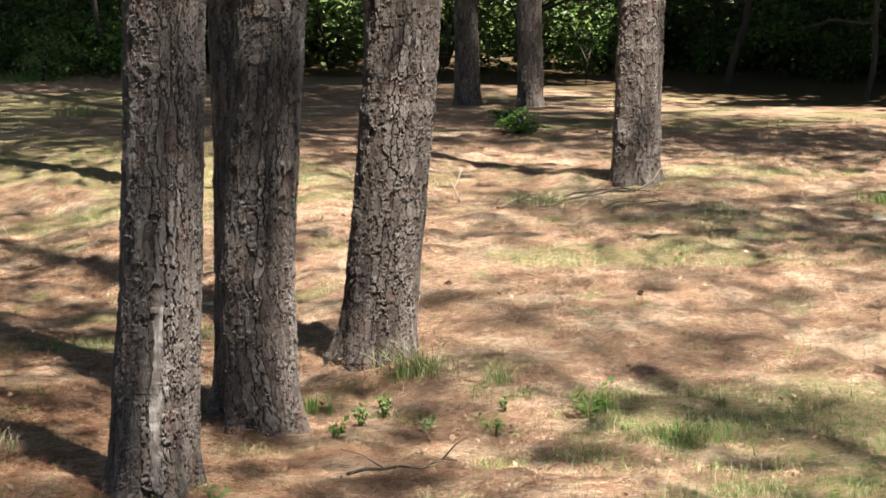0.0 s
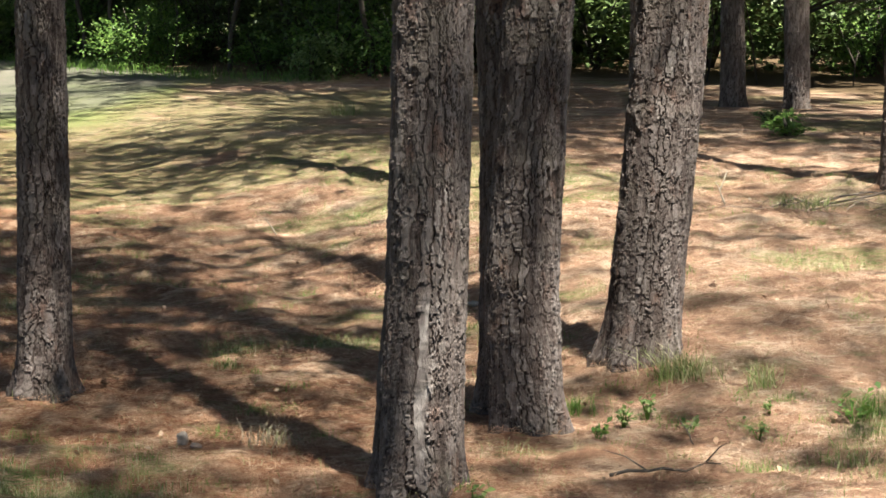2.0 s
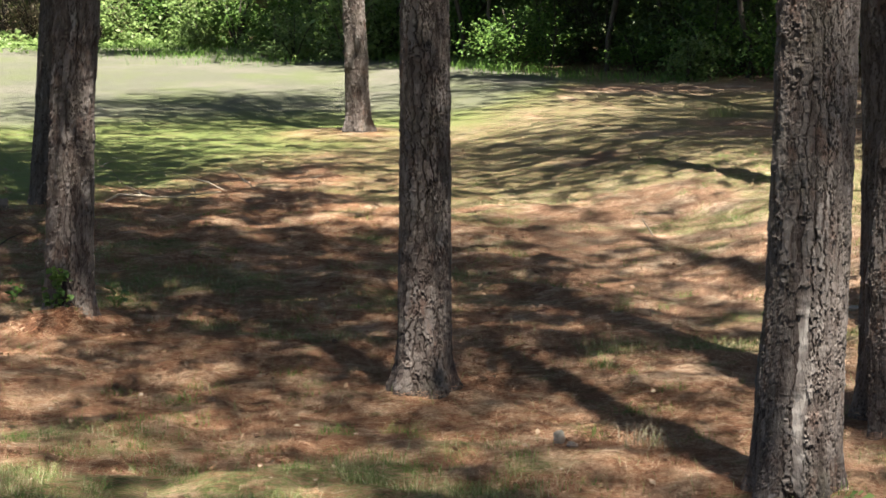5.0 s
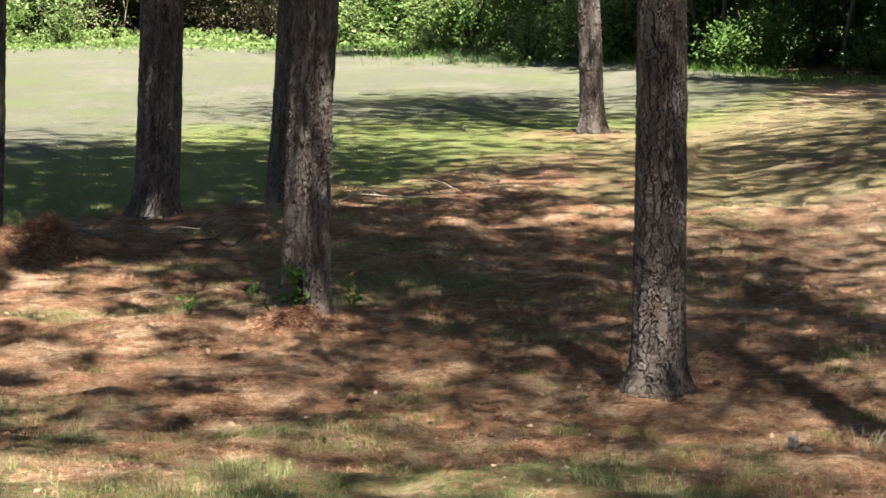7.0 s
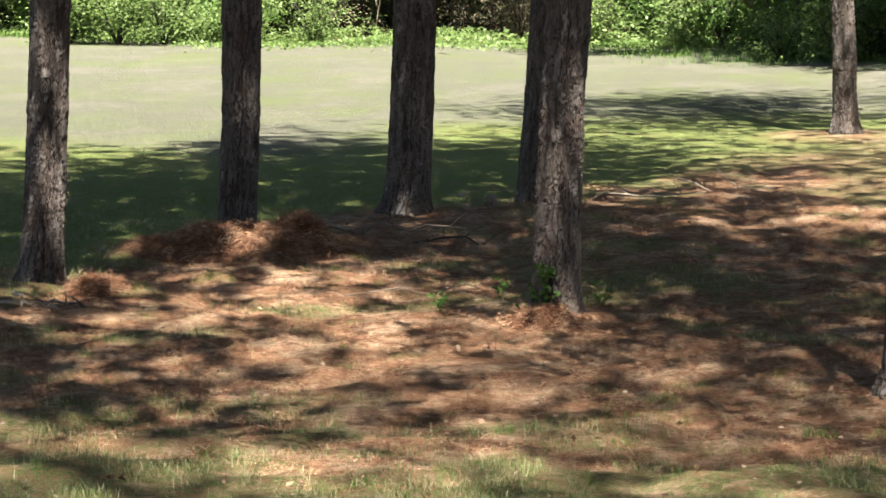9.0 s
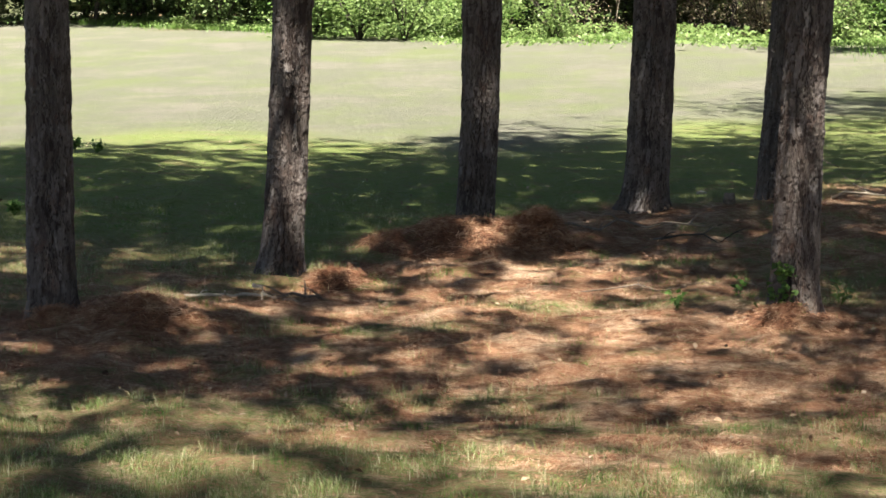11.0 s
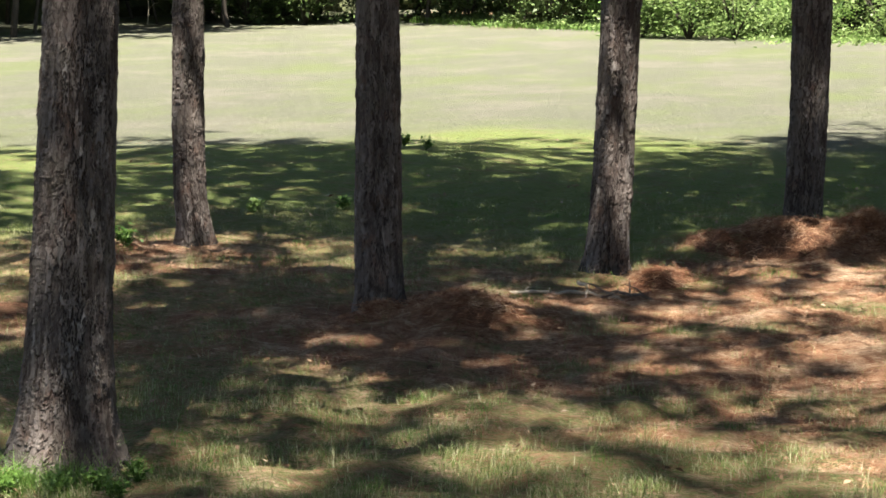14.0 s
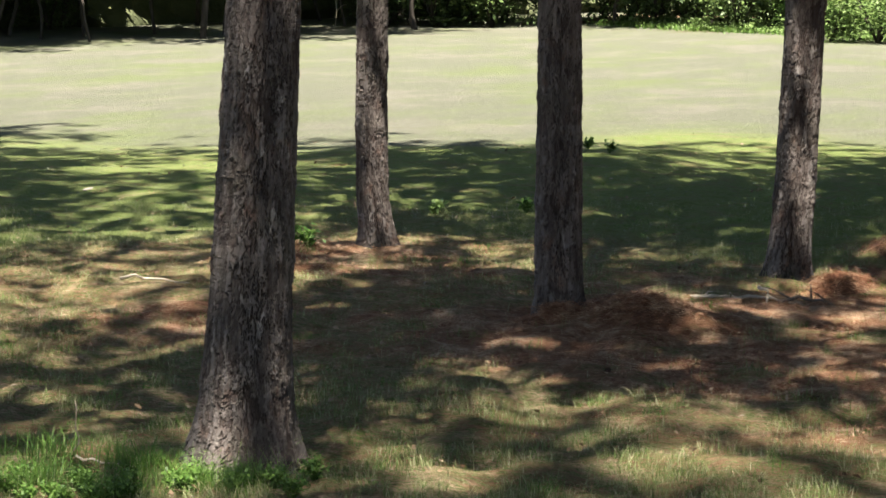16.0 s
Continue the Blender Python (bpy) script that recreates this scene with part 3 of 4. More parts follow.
# unseen pines beside and behind the camera and behind other trunks, added so their crowns shade the ground
for px, py, high, thick, broad in ((-6.4, -0.2, 34, 1, 1.2), (5.3, -4.6, 42, 5, 1.2), (9.0, 4.3, 38, 4, 1.5), (-4.2, -8.1, 34, 1, 1.5), (2.6, -1.1, 34, 4, 1.5),
                                   (0.0, -4.3, 42, 2, 1.2), (3.8, 3.7, 42, 3, 1.25), (-5.0, -4.6, 26, 0, 1.5), (-10.4, 4.8, 38, 2, 1.2), (12.7, -3.6, 38, 2, 1.2),
                                   (2.3, 0.7, 26, 3, 1.5), (7.6, -5.5, 38, 3, 1.2), (1.5, -2.4, 42, 4, 1.5), (-3.5, 3.4, 42, 1, 1.5), (-0.1, -8.0, 34, 2, 1.2),
                                   (-9.7, 9.2, 38, 4, 1.2), (-11.1, -10.6, 38, 4, 1.2), (11.8, 0.2, 26, 3, 1.2), (10.5, -3.7, 34, 5, 1.2), (-10.6, -6.9, 34, 1, 1.2),
                                   (12.3, 12.6, 28, 3, 1.2), (16.8, 20.5, 24, 3, 1.2), (-11.6, 16.5, 26, 0, 1.2), (-14.5, 20.5, 24, 2, 1.2), (-17.5, 25.0, 22, 2, 1.2), (6.85, 25.8, 24, 3, 1.2),
                                   (15.7, 24.6, 24, 3, 1.2), (10.25, 38.6, 24, 3, 1.3), (12.35, 40.1, 24, 5, 1.2), (10.7, 30.2, 24, 5, 1.2), (14.5, 31.2, 24, 2, 1.3)):
    pine_tree(px, py, 0.36, ((0.6, 0.0, 0.30), (2.2, 0.0, 0.28)), tall=high, crown=broad, dense=thick)
# ---- the woods behind the field ----


def bush_meshes(seed, count, wide, tall, size, stems=7):
    """Stems and a ragged cloud of leaves in uneven clumps."""
    rng = np.random.RandomState(seed)
    tubes, clumps = [], []
    for _ in range(stems):
        turn, lean = rng.uniform(0, 6.28), rng.uniform(0.15, 0.9)
        end = Vector((math.cos(turn) * wide * 0.5 * lean, math.sin(turn) * wide * 0.5 * lean, tall * rng.uniform(0.6, 1.0)))
        mid = end * 0.5 + Vector((0, 0, tall * 0.12))
        tubes.append(tube("stem", [(0, 0, -0.05), mid, end], (0.03, 0.02, 0.008), 5))
        for q in np.linspace(0.25, 1.0, 6):
            clumps.append(np.array(end) * q + rng.normal(0, 0.16 * wide, 3) * (1, 1, 0.6))
    clumps = np.array(clumps)
    pick = rng.randint(0, len(clumps), count)
    c = clumps[pick] + rng.normal(0, 1, (count, 3)) * (wide * 0.10, wide * 0.10, tall * 0.07)
    c[:, 2] = np.abs(c[:, 2]) + 0.02
    return joined("stems", tubes), leaves("foliage", c, size, rng)


def kinds_of_bush(material, specs):
    out = []
    for seed, count, wide, tall, size in specs:
        stem_mesh, leaf_mesh = bush_meshes(seed, count, wide, tall, size)
        stem_mesh.materials.append(WOOD)
        leaf_mesh.materials.append(material)
        out.append((stem_mesh, leaf_mesh))
    return out


BUSHES = kinds_of_bush(LEAF, ((1, 1900, 2.2, 1.6, 0.06), (2, 2200, 2.8, 1.9, 0.065), (3, 1600, 1.8, 1.2, 0.055)))
BRIGHT = kinds_of_bush(YOUNG, ((4, 1300, 2.4, 1.6, 0.10), (5, 1700, 2.0, 1.4, 0.06)))
BRUSH = kinds_of_bush(DRY, ((14, 1500, 2.4, 1.6, 0.035), (15, 1500, 2.8, 1.8, 0.04)))
DARK = kinds_of_bush(DEEP, ((6, 1500, 3.0, 2.2, 0.085), (7, 1500, 2.6, 2.0, 0.08), (8, 1500, 3.2, 2.6, 0.085)))


def bush(x, y, meshes, rng, label, size=1.0):
    root = thing("bush", x, y, label, "bush", "undergrowth at the woods' edge", rng.uniform(0, 360))
    root.scale = (size, size, size * rng.uniform(0.85, 1.15))
    for name, mesh in zip(("stalk", "foliage"), meshes):
        ob = tagged(new(name, mesh), kind="stuff")
        ob.parent = root


def edge_points(spacing):
    """Places along the woods' edge, with the way into the woods."""
    for (ax, ay), (bx, by) in zip(WOODS_EDGE, WOODS_EDGE[1:]):
        n = max(1, int(math.hypot(bx - ax, by - ay) / spacing))
        w = Vector((bx - ax, by - ay, 0)).normalized()
        for i in range(n):
            q = (i + 0.5) / n
            yield ax + (bx - ax) * q, ay + (by - ay) * q, w.y, -w.x


def seen(x, y):
    return -0.64 * y < x < 0.68 * y


rng = np.random.RandomState(31)
EDGE = [e for e in edge_points(0.8) if seen(e[0], e[1])]
for ex, ey, ix, iy in edge_points(1.5):
    if not seen(ex, ey):
        continue
    open_edge = -16 < ex < 4.5
    for row in range(3):
        d = 0.6 + 1.9 * row + rng.uniform(-0.5, 0.7) + (5.0 if ex > 12.5 else 9.0 if ex < -24 else 0)
        bx, by = ex + ix * d + rng.uniform(-0.5, 0.5), ey + iy * d + rng.uniform(-0.5, 0.5)
        if row == 0 and not open_edge and rng.rand() < 0.2:
            continue
        if -9 < ex < 1.5 and row < 2:
            if rng.rand() < (0.5, 0.9)[row]:
                bush(bx + ix * 0.8, by + iy * 0.8, (BRUSH if rng.rand() < 0.85 else BRIGHT)[rng.randint(2)], rng, "pale dry brush tangled with young leaves", rng.uniform(0.6, 1.0))
            continue
        kinds = DARK if ex < -16 else BUSHES if row == 0 or (open_edge and row < 2) else DARK
        if row == 0 and open_edge and rng.rand() < 0.6:
            bush(bx - ix * 0.8, by - iy * 0.8, BRIGHT[rng.randint(2)], rng, "low sunlit green bush at the field's edge", rng.uniform(0.35, 0.7))
        bush(bx, by, kinds[rng.randint(3)], rng, "leafy green bush at the foot of the woods", rng.uniform(0.7, 1.15))
for ex, ey, ix, iy in edge_points(1.3):
    if ex > 6.5 and seen(ex, ey):
        for back in (8.5, 10.5):
            bush(ex + ix * back + rng.uniform(-0.6, 0.6), ey + iy * back + rng.uniform(-0.6, 0.6), DARK[rng.randint(3)], rng, "dark leafy bush deep in the woods", rng.uniform(0.9, 1.3))
for bx, by, s in ((-11.6, 68.6, 1.3), (-10.4, 68.4, 1.1), (-12.9, 69.2, 1.0), (-8.8, 68.6, 0.9), (-6.6, 68.6, 0.9), (5.4, 57.2, 0.9), (6.3, 57.6, 1.0), (4.4, 59.0, 0.8), (10.4, 46.9, 0.5), (12.6, 46.9, 0.4), (2.6, 67.6, 0.9), (0.4, 68.0, 0.7)):
    bush(bx, by, BRIGHT[rng.randint(2)], rng, "sunlit bright green bush at the field's edge", s)


for bx, by, s in ((17.6, 47.5, 1.3), (18.9, 49.5, 1.4), (20.2, 48.0, 1.3), (16.4, 49.0, 1.3), (-19.6, 77.5, 1.2), (-20.8, 79.0, 1.3), (-22.0, 80.5, 1.3), (-23.2, 79.5, 1.2)):
    bush(bx, by, DARK[rng.randint(3)], rng, "dark leafy bush deep in the woods", s)


def forest_meshes(seed, low, count):
    rng = np.random.RandomState(seed)
    tall = rng.uniform(11, 14)
    lean = rng.normal(0, 1.3, 2)
    wavy = rng.uniform(0, 6.28, 4)
    pts = [(lean[0] * max(h / tall, 0) ** 1.2 + 0.09 * math.sin(1.9 * h + wavy[0]) + 0.05 * math.sin(4.1 * h + wavy[1]), lean[1] * max(h / tall, 0) ** 1.2 + 0.08 * math.sin(1.6 * h + wavy[2]), h) for h in np.linspace(-0.2, tall, 40)]
    r0 = rng.uniform(0.03, 0.08)
    tubes = [tube("trunk", pts, np.linspace(r0, 0.02, 40), 9, 0.10, seed)]
    clumps = []
    for i in range(16):
        h = rng.uniform(1.2, tall)
        turn, reach = rng.uniform(0, 6.28), rng.uniform(1.2, 3.4)
        start = Vector((lean[0] * (h / tall) ** 1.5, lean[1] * (h / tall) ** 1.5, h))
        end = start + Vector((math.cos(turn) * reach, math.sin(turn) * reach, rng.uniform(-0.4, 0.9)))
        tubes.append(tube("limb", [start, start.lerp(end, 0.5) + Vector((0, 0, 0.15)), end], (0.04, 0.028, 0.01), 5))
        for q in (0.5, 0.75, 1.0):
            clumps.append(np.array(start.lerp(end, q)))
    clumps = np.array([p for p in clumps if p[2] > low])
    c = clumps[rng.randint(0, len(clumps), count)] + rng.normal(0, (0.6, 0.6, 0.3), (count, 3))
    me = joined("trunk", tubes)
    me.materials.append(WOOD)
    crown = leaves("crown", c, 0.26, rng)
    crown.materials.append(DEEP)
    return me, crown


FOREST = [forest_meshes(70 + k, 4.0, 1500) for k in range(5)]
THICK = [forest_meshes(80 + k, 4.6, 2400) for k in range(4)]  # leaves hang lower where the woods are dense
for ex, ey, ix, iy in edge_points(2.6):
    if not -0.8 * ey < ex < 0.9 * ey:
        continue
    open_edge = -16 < ex < 4.5
    for row in range(4):
        if ex > 12.5 and rng.rand() < 0.4:
            continue
        d = (2.6 if open_edge else 0.9) + 2.9 * row + rng.uniform(-0.9, 0.9)
        x, y = ex + ix * d + rng.uniform(-0.8, 0.8), ey + iy * d + rng.uniform(-0.8, 0.8)
        root = thing("forest_tree", x, y, "slender leafy tree in the shaded woods", "tree", "trees of the woods", rng.uniform(0, 360))
        s = rng.uniform(0.85, 1.2)
        root.scale = (s, s, s)
        for name, mesh in zip(("trunk", "crown"), (THICK[rng.randint(4)] if ex > 11 else FOREST[rng.randint(5)])):
            ob = new(name, mesh)
            ob.parent = root


rng = np.random.RandomState(57)
for k in range(34):
    ex, ey, ix, iy = EDGE[rng.randint(len(EDGE))]
    d = rng.uniform(0.3, 4.5)
    x, y = ex + ix * d, ey + iy * d
    bent, high = rng.normal(0, 0.5, 2), rng.uniform(1.4, 3.2)
    root = thing("sapling", x, y, "thin pale dead sapling at the woods' edge", "sapling", "dead saplings")
    pts = [(bent[0] * q * q + 0.06 * rng.normal(), bent[1] * q * q, high * q) for q in (-0.03, 0.25, 0.5, 0.75, 1.0)]
    link("stem", tube("stem", pts, (0.016, 0.013, 0.010, 0.007, 0.004), 6, 0.1, k), PALE if k % 2 and ex < 8 else WOOD, root)
    for j in range(3):
        p = Vector(pts[1 + j])
        e = p + Vector((rng.uniform(-0.7, 0.7), rng.uniform(-0.4, 0.2), rng.uniform(-0.2, 0.5)))
        link("twig", tube("twig", [p, p.lerp(e, 0.5) + Vector((0, 0, 0.08)), e], (0.010, 0.007, 0.003), 5), PALE if k % 2 and ex < 8 else WOOD, root)


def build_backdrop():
    """An added sheet far behind the woods' edge, with their depth's shade put into its colour."""
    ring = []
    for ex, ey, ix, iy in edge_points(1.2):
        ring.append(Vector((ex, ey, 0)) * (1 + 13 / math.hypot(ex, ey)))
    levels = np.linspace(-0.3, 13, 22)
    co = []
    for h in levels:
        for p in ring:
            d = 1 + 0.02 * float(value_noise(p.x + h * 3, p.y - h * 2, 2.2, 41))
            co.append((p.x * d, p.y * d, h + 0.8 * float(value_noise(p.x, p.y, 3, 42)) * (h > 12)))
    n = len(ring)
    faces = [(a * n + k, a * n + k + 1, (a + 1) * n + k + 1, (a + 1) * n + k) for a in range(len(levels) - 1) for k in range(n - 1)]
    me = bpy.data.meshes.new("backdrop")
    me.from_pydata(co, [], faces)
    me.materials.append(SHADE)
    return tagged(new("backdrop", me), "added backdrop sheet coloured like the shade deep in the woods", "woods", kind="structure")


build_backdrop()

# ---- things on the ground ----


def branch(x, y, points, thick, label, material=TWIG, turn=0.0, seed=0, name="fallen_branch", twigs=2):
    """A dead branch: a crooked stick with side twigs; points are relative to the ground."""
    rng = np.random.RandomState(seed)
    root = thing(name, x, y, label, "branch", "fallen branches", turn)
    pts = []
    for a, b in zip(points, points[1:]):
        reach = (Vector(b) - Vector(a)).length
        for q in (0.0, 0.34, 0.67):
            pts.append(Vector(a).lerp(Vector(b), q) + Vector(rng.normal(0, 0.055, 3) * reach * (q > 0)))
    pts.append(Vector(points[-1]))
    n = len(pts)
    link("stick", tube("stick", pts, [thick * (1 - 0.6 * i / (n - 1)) for i in range(n)], 7, 0.12, seed), material, root)
    for k in range(twigs):
        i = 2 + (k * 3) % max(1, n - 3)
        p = pts[i]
        e = p + Vector((rng.uniform(-0.3, 0.3), rng.uniform(-0.2, 0.2), rng.uniform(0.02, 0.16)))
        link("twig", tube("twig", [p, p.lerp(e, 0.5) + Vector((0, 0, 0.02)), e], (thick * 0.5, thick * 0.35, thick * 0.15), 5, 0.1, seed + k), material, root)
    return root


def weed(x, y, size, count, label, seed, material=YOUNG, leaf=0.05, name="weed"):
    """A low leafy plant: thin stems with leaves up each one."""
    rng = np.random.RandomState(seed)
    root = thing(name, x, y, label, "weed", "weeds on the straw")
    tubes, c = [], []
    for k in range(max(3, count // 9)):
        turn, r = rng.uniform(0, 6.28), size * rng.uniform(0.2, 0.8)
        end = Vector((math.cos(turn) * r, math.sin(turn) * r, size * rng.uniform(0.4, 1.0)))
        tubes.append(tube("stem", [(0, 0, -0.02), end * 0.5 + Vector((0, 0, size * 0.15)), end], (0.005, 0.004, 0.002), 5))
        for q in np.linspace(0.3, 1.0, 9):
            c.append(np.array(end) * q + rng.normal(0, size * 0.12, 3))
    c = np.array(c)
    c[:, 2] = np.abs(c[:, 2]) + 0.015
    tagged(link("stalk", joined("stems", tubes), LUSH, root), kind="stuff")
    tagged(link("foliage", leaves("leaves", c, leaf, rng), material, root), kind="stuff")


def blades(centres, rng, low, high, wide, spread=0.5):
    """Bent grass blades: two quads narrowing to a tip, given as corner soup."""
    n = len(centres)
    turn = rng.uniform(0, 6.28, n)
    h = rng.uniform(low, high, n)[:, None]
    lean = np.abs(rng.normal(0, spread, n))[:, None] * h
    way = np.stack([np.cos(turn), np.sin(turn), np.zeros(n)], 1)
    side = np.stack([-np.sin(turn + rng.normal(0, 0.6, n)), np.cos(turn), np.zeros(n)], 1) * wide
    up = np.array([0, 0, 1.0])
    mid = centres + up * h * 0.6 + way * lean * 0.35
    tip = centres + up * h + way * lean
    return np.concatenate([np.stack([centres - side, centres + side, mid + side * 0.7, mid - side * 0.7], 1),
                           np.stack([mid - side * 0.7, mid + side * 0.7, tip + side * 0.05, tip - side * 0.05], 1)])


def on_ground(x, y, lift=0.0):
    return np.stack([x, y, height(x, y) + lift], 1)


def grass_tuft(x, y, radius, count, tall, label, seed, material=BLADE):
    rng = np.random.RandomState(seed)
    root = thing("grass_tuft", x, y, label, "grass tuft", "tufts of grass")
    c = np.stack([rng.normal(0, radius * 0.45, count), rng.normal(0, radius * 0.45, count), np.full(count, -0.01)], 1)
    tagged(link("tall_grass", soup("tall_grass", blades(c, rng, tall * 0.4, tall * 1.15, 0.0026, 1.1)), material, root), kind="stuff")


# right of the leaning pine
grass_tuft(5.62, 15.05, 0.22, 300, 0.17, "tuft of long arching grass at a pine's foot", 1)
grass_tuft(6.00, 14.70, 0.10, 110, 0.16, "small tuft of grass on straw", 2)
grass_tuft(6.55, 13.45, 0.38, 420, 0.09, "bright green clump of grass", 3, LUSH)
grass_tuft(7.0, 13.75, 0.42, 420, 0.08, "yellow-green patch of thin grass", 4, BLADE)
grass_tuft(5.35, 13.2, 0.26, 240, 0.08, "green clump of grass on straw", 5, LUSH)
grass_tuft(5.95, 13.25, 0.24, 200, 0.09, "thin yellow-green grass on straw", 6, BLADE)
grass_tuft(6.4, 14.1, 0.08, 60, 0.15, "thin green tuft of grass", 7, LUSH)
grass_tuft(3.1, 15.5, 0.12, 120, 0.08, "short green tuft among needles", 8, LUSH)
grass_tuft(8.48, 36.0, 0.25, 160, 0.25, "dry clump of grass on the straw", 9, BLADE)
grass_tuft(2.95, 14.2, 0.16, 110, 0.12, "tuft of dry bleached grass", 10, DRY)
grass_tuft(9.4, 22.2, 0.35, 260, 0.16, "thin green grass beside a fallen branch", 11, BLADE)
grass_tuft(12.6, 21.5, 0.4, 320, 0.18, "patch of green grass on straw", 12, LUSH)
weed(4.95, 14.2, 0.13, 45, "low seedling with small yellow-green leaves", 21, YOUNG, 0.024)
weed(5.15, 14.35, 0.12, 45, "low seedling with small yellow-green leaves", 22, YOUNG, 0.025)
weed(5.30, 14.05, 0.07, 40, "low seedling with small yellow-green leaves", 101, YOUNG, 0.024)
weed(5.85, 14.25, 0.08, 40, "low seedling with small yellow-green leaves", 102, YOUNG, 0.022)
weed(4.75, 14.05, 0.08, 50, "low seedling with small yellow-green leaves", 103, LEAF, 0.026)
grass_tuft(4.85, 14.75, 0.16, 160, 0.11, "soft green tuft of grass beside a pine", 104, LUSH)
grass_tuft(1.35, 15.1, 0.10, 90, 0.07, "short green tuft among needles", 105, LUSH)
grass_tuft(3.25, 17.0, 0.12, 110, 0.07, "short yellow-green tuft among needles", 106, BLADE)
weed(5.6, 13.8, 0.10, 30, "small weed on pale straw", 23, YOUNG, 0.026)
weed(6.25, 14.0, 0.18, 40, "small upright weed on straw", 24, LEAF, 0.03)
weed(3.55, 12.35, 0.12, 30, "small bright plant at a pine's foot", 25, YOUNG, 0.03)
weed(0.17, 20.0, 0.16, 36, "bright yellow-green seedling in shade", 26, YOUNG, 0.04)
weed(-1.0, 19.7, 0.14, 30, "small weed among needles", 27, LEAF, 0.035)
weed(-0.6, 20.6, 0.14, 30, "small weed among needles", 28, LEAF, 0.035)
weed(-8.75, 22.2, 0.2, 110, "dark low weeds beside a slender pine", 29, LEAF, 0.04)
weed(-9.05, 22.1, 0.18, 100, "dark low weeds beside a slender pine", 30, LEAF, 0.04)
weed(-8.6, 25.3, 0.13, 90, "leafy weeds in the shade behind a pine", 31, YOUNG, 0.045)
weed(-7.9, 26.0, 0.12, 90, "leafy weeds in the shade behind a pine", 32, LEAF, 0.045)
weed(-9.1, 32.6, 0.13, 110, "small leafy plant on a low mound", 33, LEAF, 0.04)
weed(-8.5, 31.4, 0.14, 60, "dark weeds on a low mound", 34, LEAF, 0.04)
for k in range(16):
    q = k / 15
    weed(-6.5 + 1.7 * q + 0.05 * math.sin(k * 5), 12.1 + 0.25 * math.sin(k * 2.4) + 0.15 * q, 0.11, 240, "lush low weeds round a pine's foot", 40 + k, (LEAF, LUSH, LUSH)[k % 3], 0.015)
for k in range(14):
    grass_tuft(-7.2 + 0.16 * k, 12.5 + 0.45 * math.sin(k * 1.9), 0.18, 170, 0.16, "long green grass beside a pine", 60 + k, LUSH)
for k in range(6):
    weed(-6.1 + 0.1 * k, 11.7 + 0.1 * (k % 2), 0.10, 240, "lush low weeds round a pine's foot", 80 + k, LUSH, 0.015)


def shrub(x, y, size, label, material, seed, count=500, leaf=0.07):
    stem_mesh, leaf_mesh = bush_meshes(seed, count, size, size * 0.9, leaf, 6)
    root = thing("shrub", x, y, label, "shrub", sink=0.06)
    root.scale = (1.35, 1.35, 0.75)
    tagged(link("stalk", stem_mesh, WOOD, root), kind="stuff")
    tagged(link("foliage", leaf_mesh, material, root), kind="stuff")


shrub(12.53, 30.16, 0.42, "dark green leafy shrub in front of a pine", LEAF, 91, 520, 0.04)
shrub(13.25, 32.45, 0.32, "bright yellow-green shrub in front of a pine", YOUNG, 92, 220, 0.04)


def ivy(x, y, tall, seed):
    """A climber on a trunk's foot."""
    rng = np.random.RandomState(seed)
    root = thing("ivy", x, y, "green ivy climbing the foot of a pine", "climber")
    h = rng.uniform(0, 1, 150) ** 1.6 * tall
    c = np.stack([rng.normal(0, 0.055, 150) * (1.4 - h / tall), rng.uniform(-0.03, 0.02, 150), h + 0.02], 1)
    link("vine", tube("vine", [(0, 0.02, -0.03), (0.02, 0.02, tall * 0.4), (-0.01, 0.03, tall)], (0.006, 0.005, 0.003), 5), WOOD, root)
    tagged(link("foliage", leaves("leaves", c, 0.045, rng, 0.6, 1.2), LEAF, root), kind="stuff")


ivy(-0.25, 19.24, 0.36, 95)


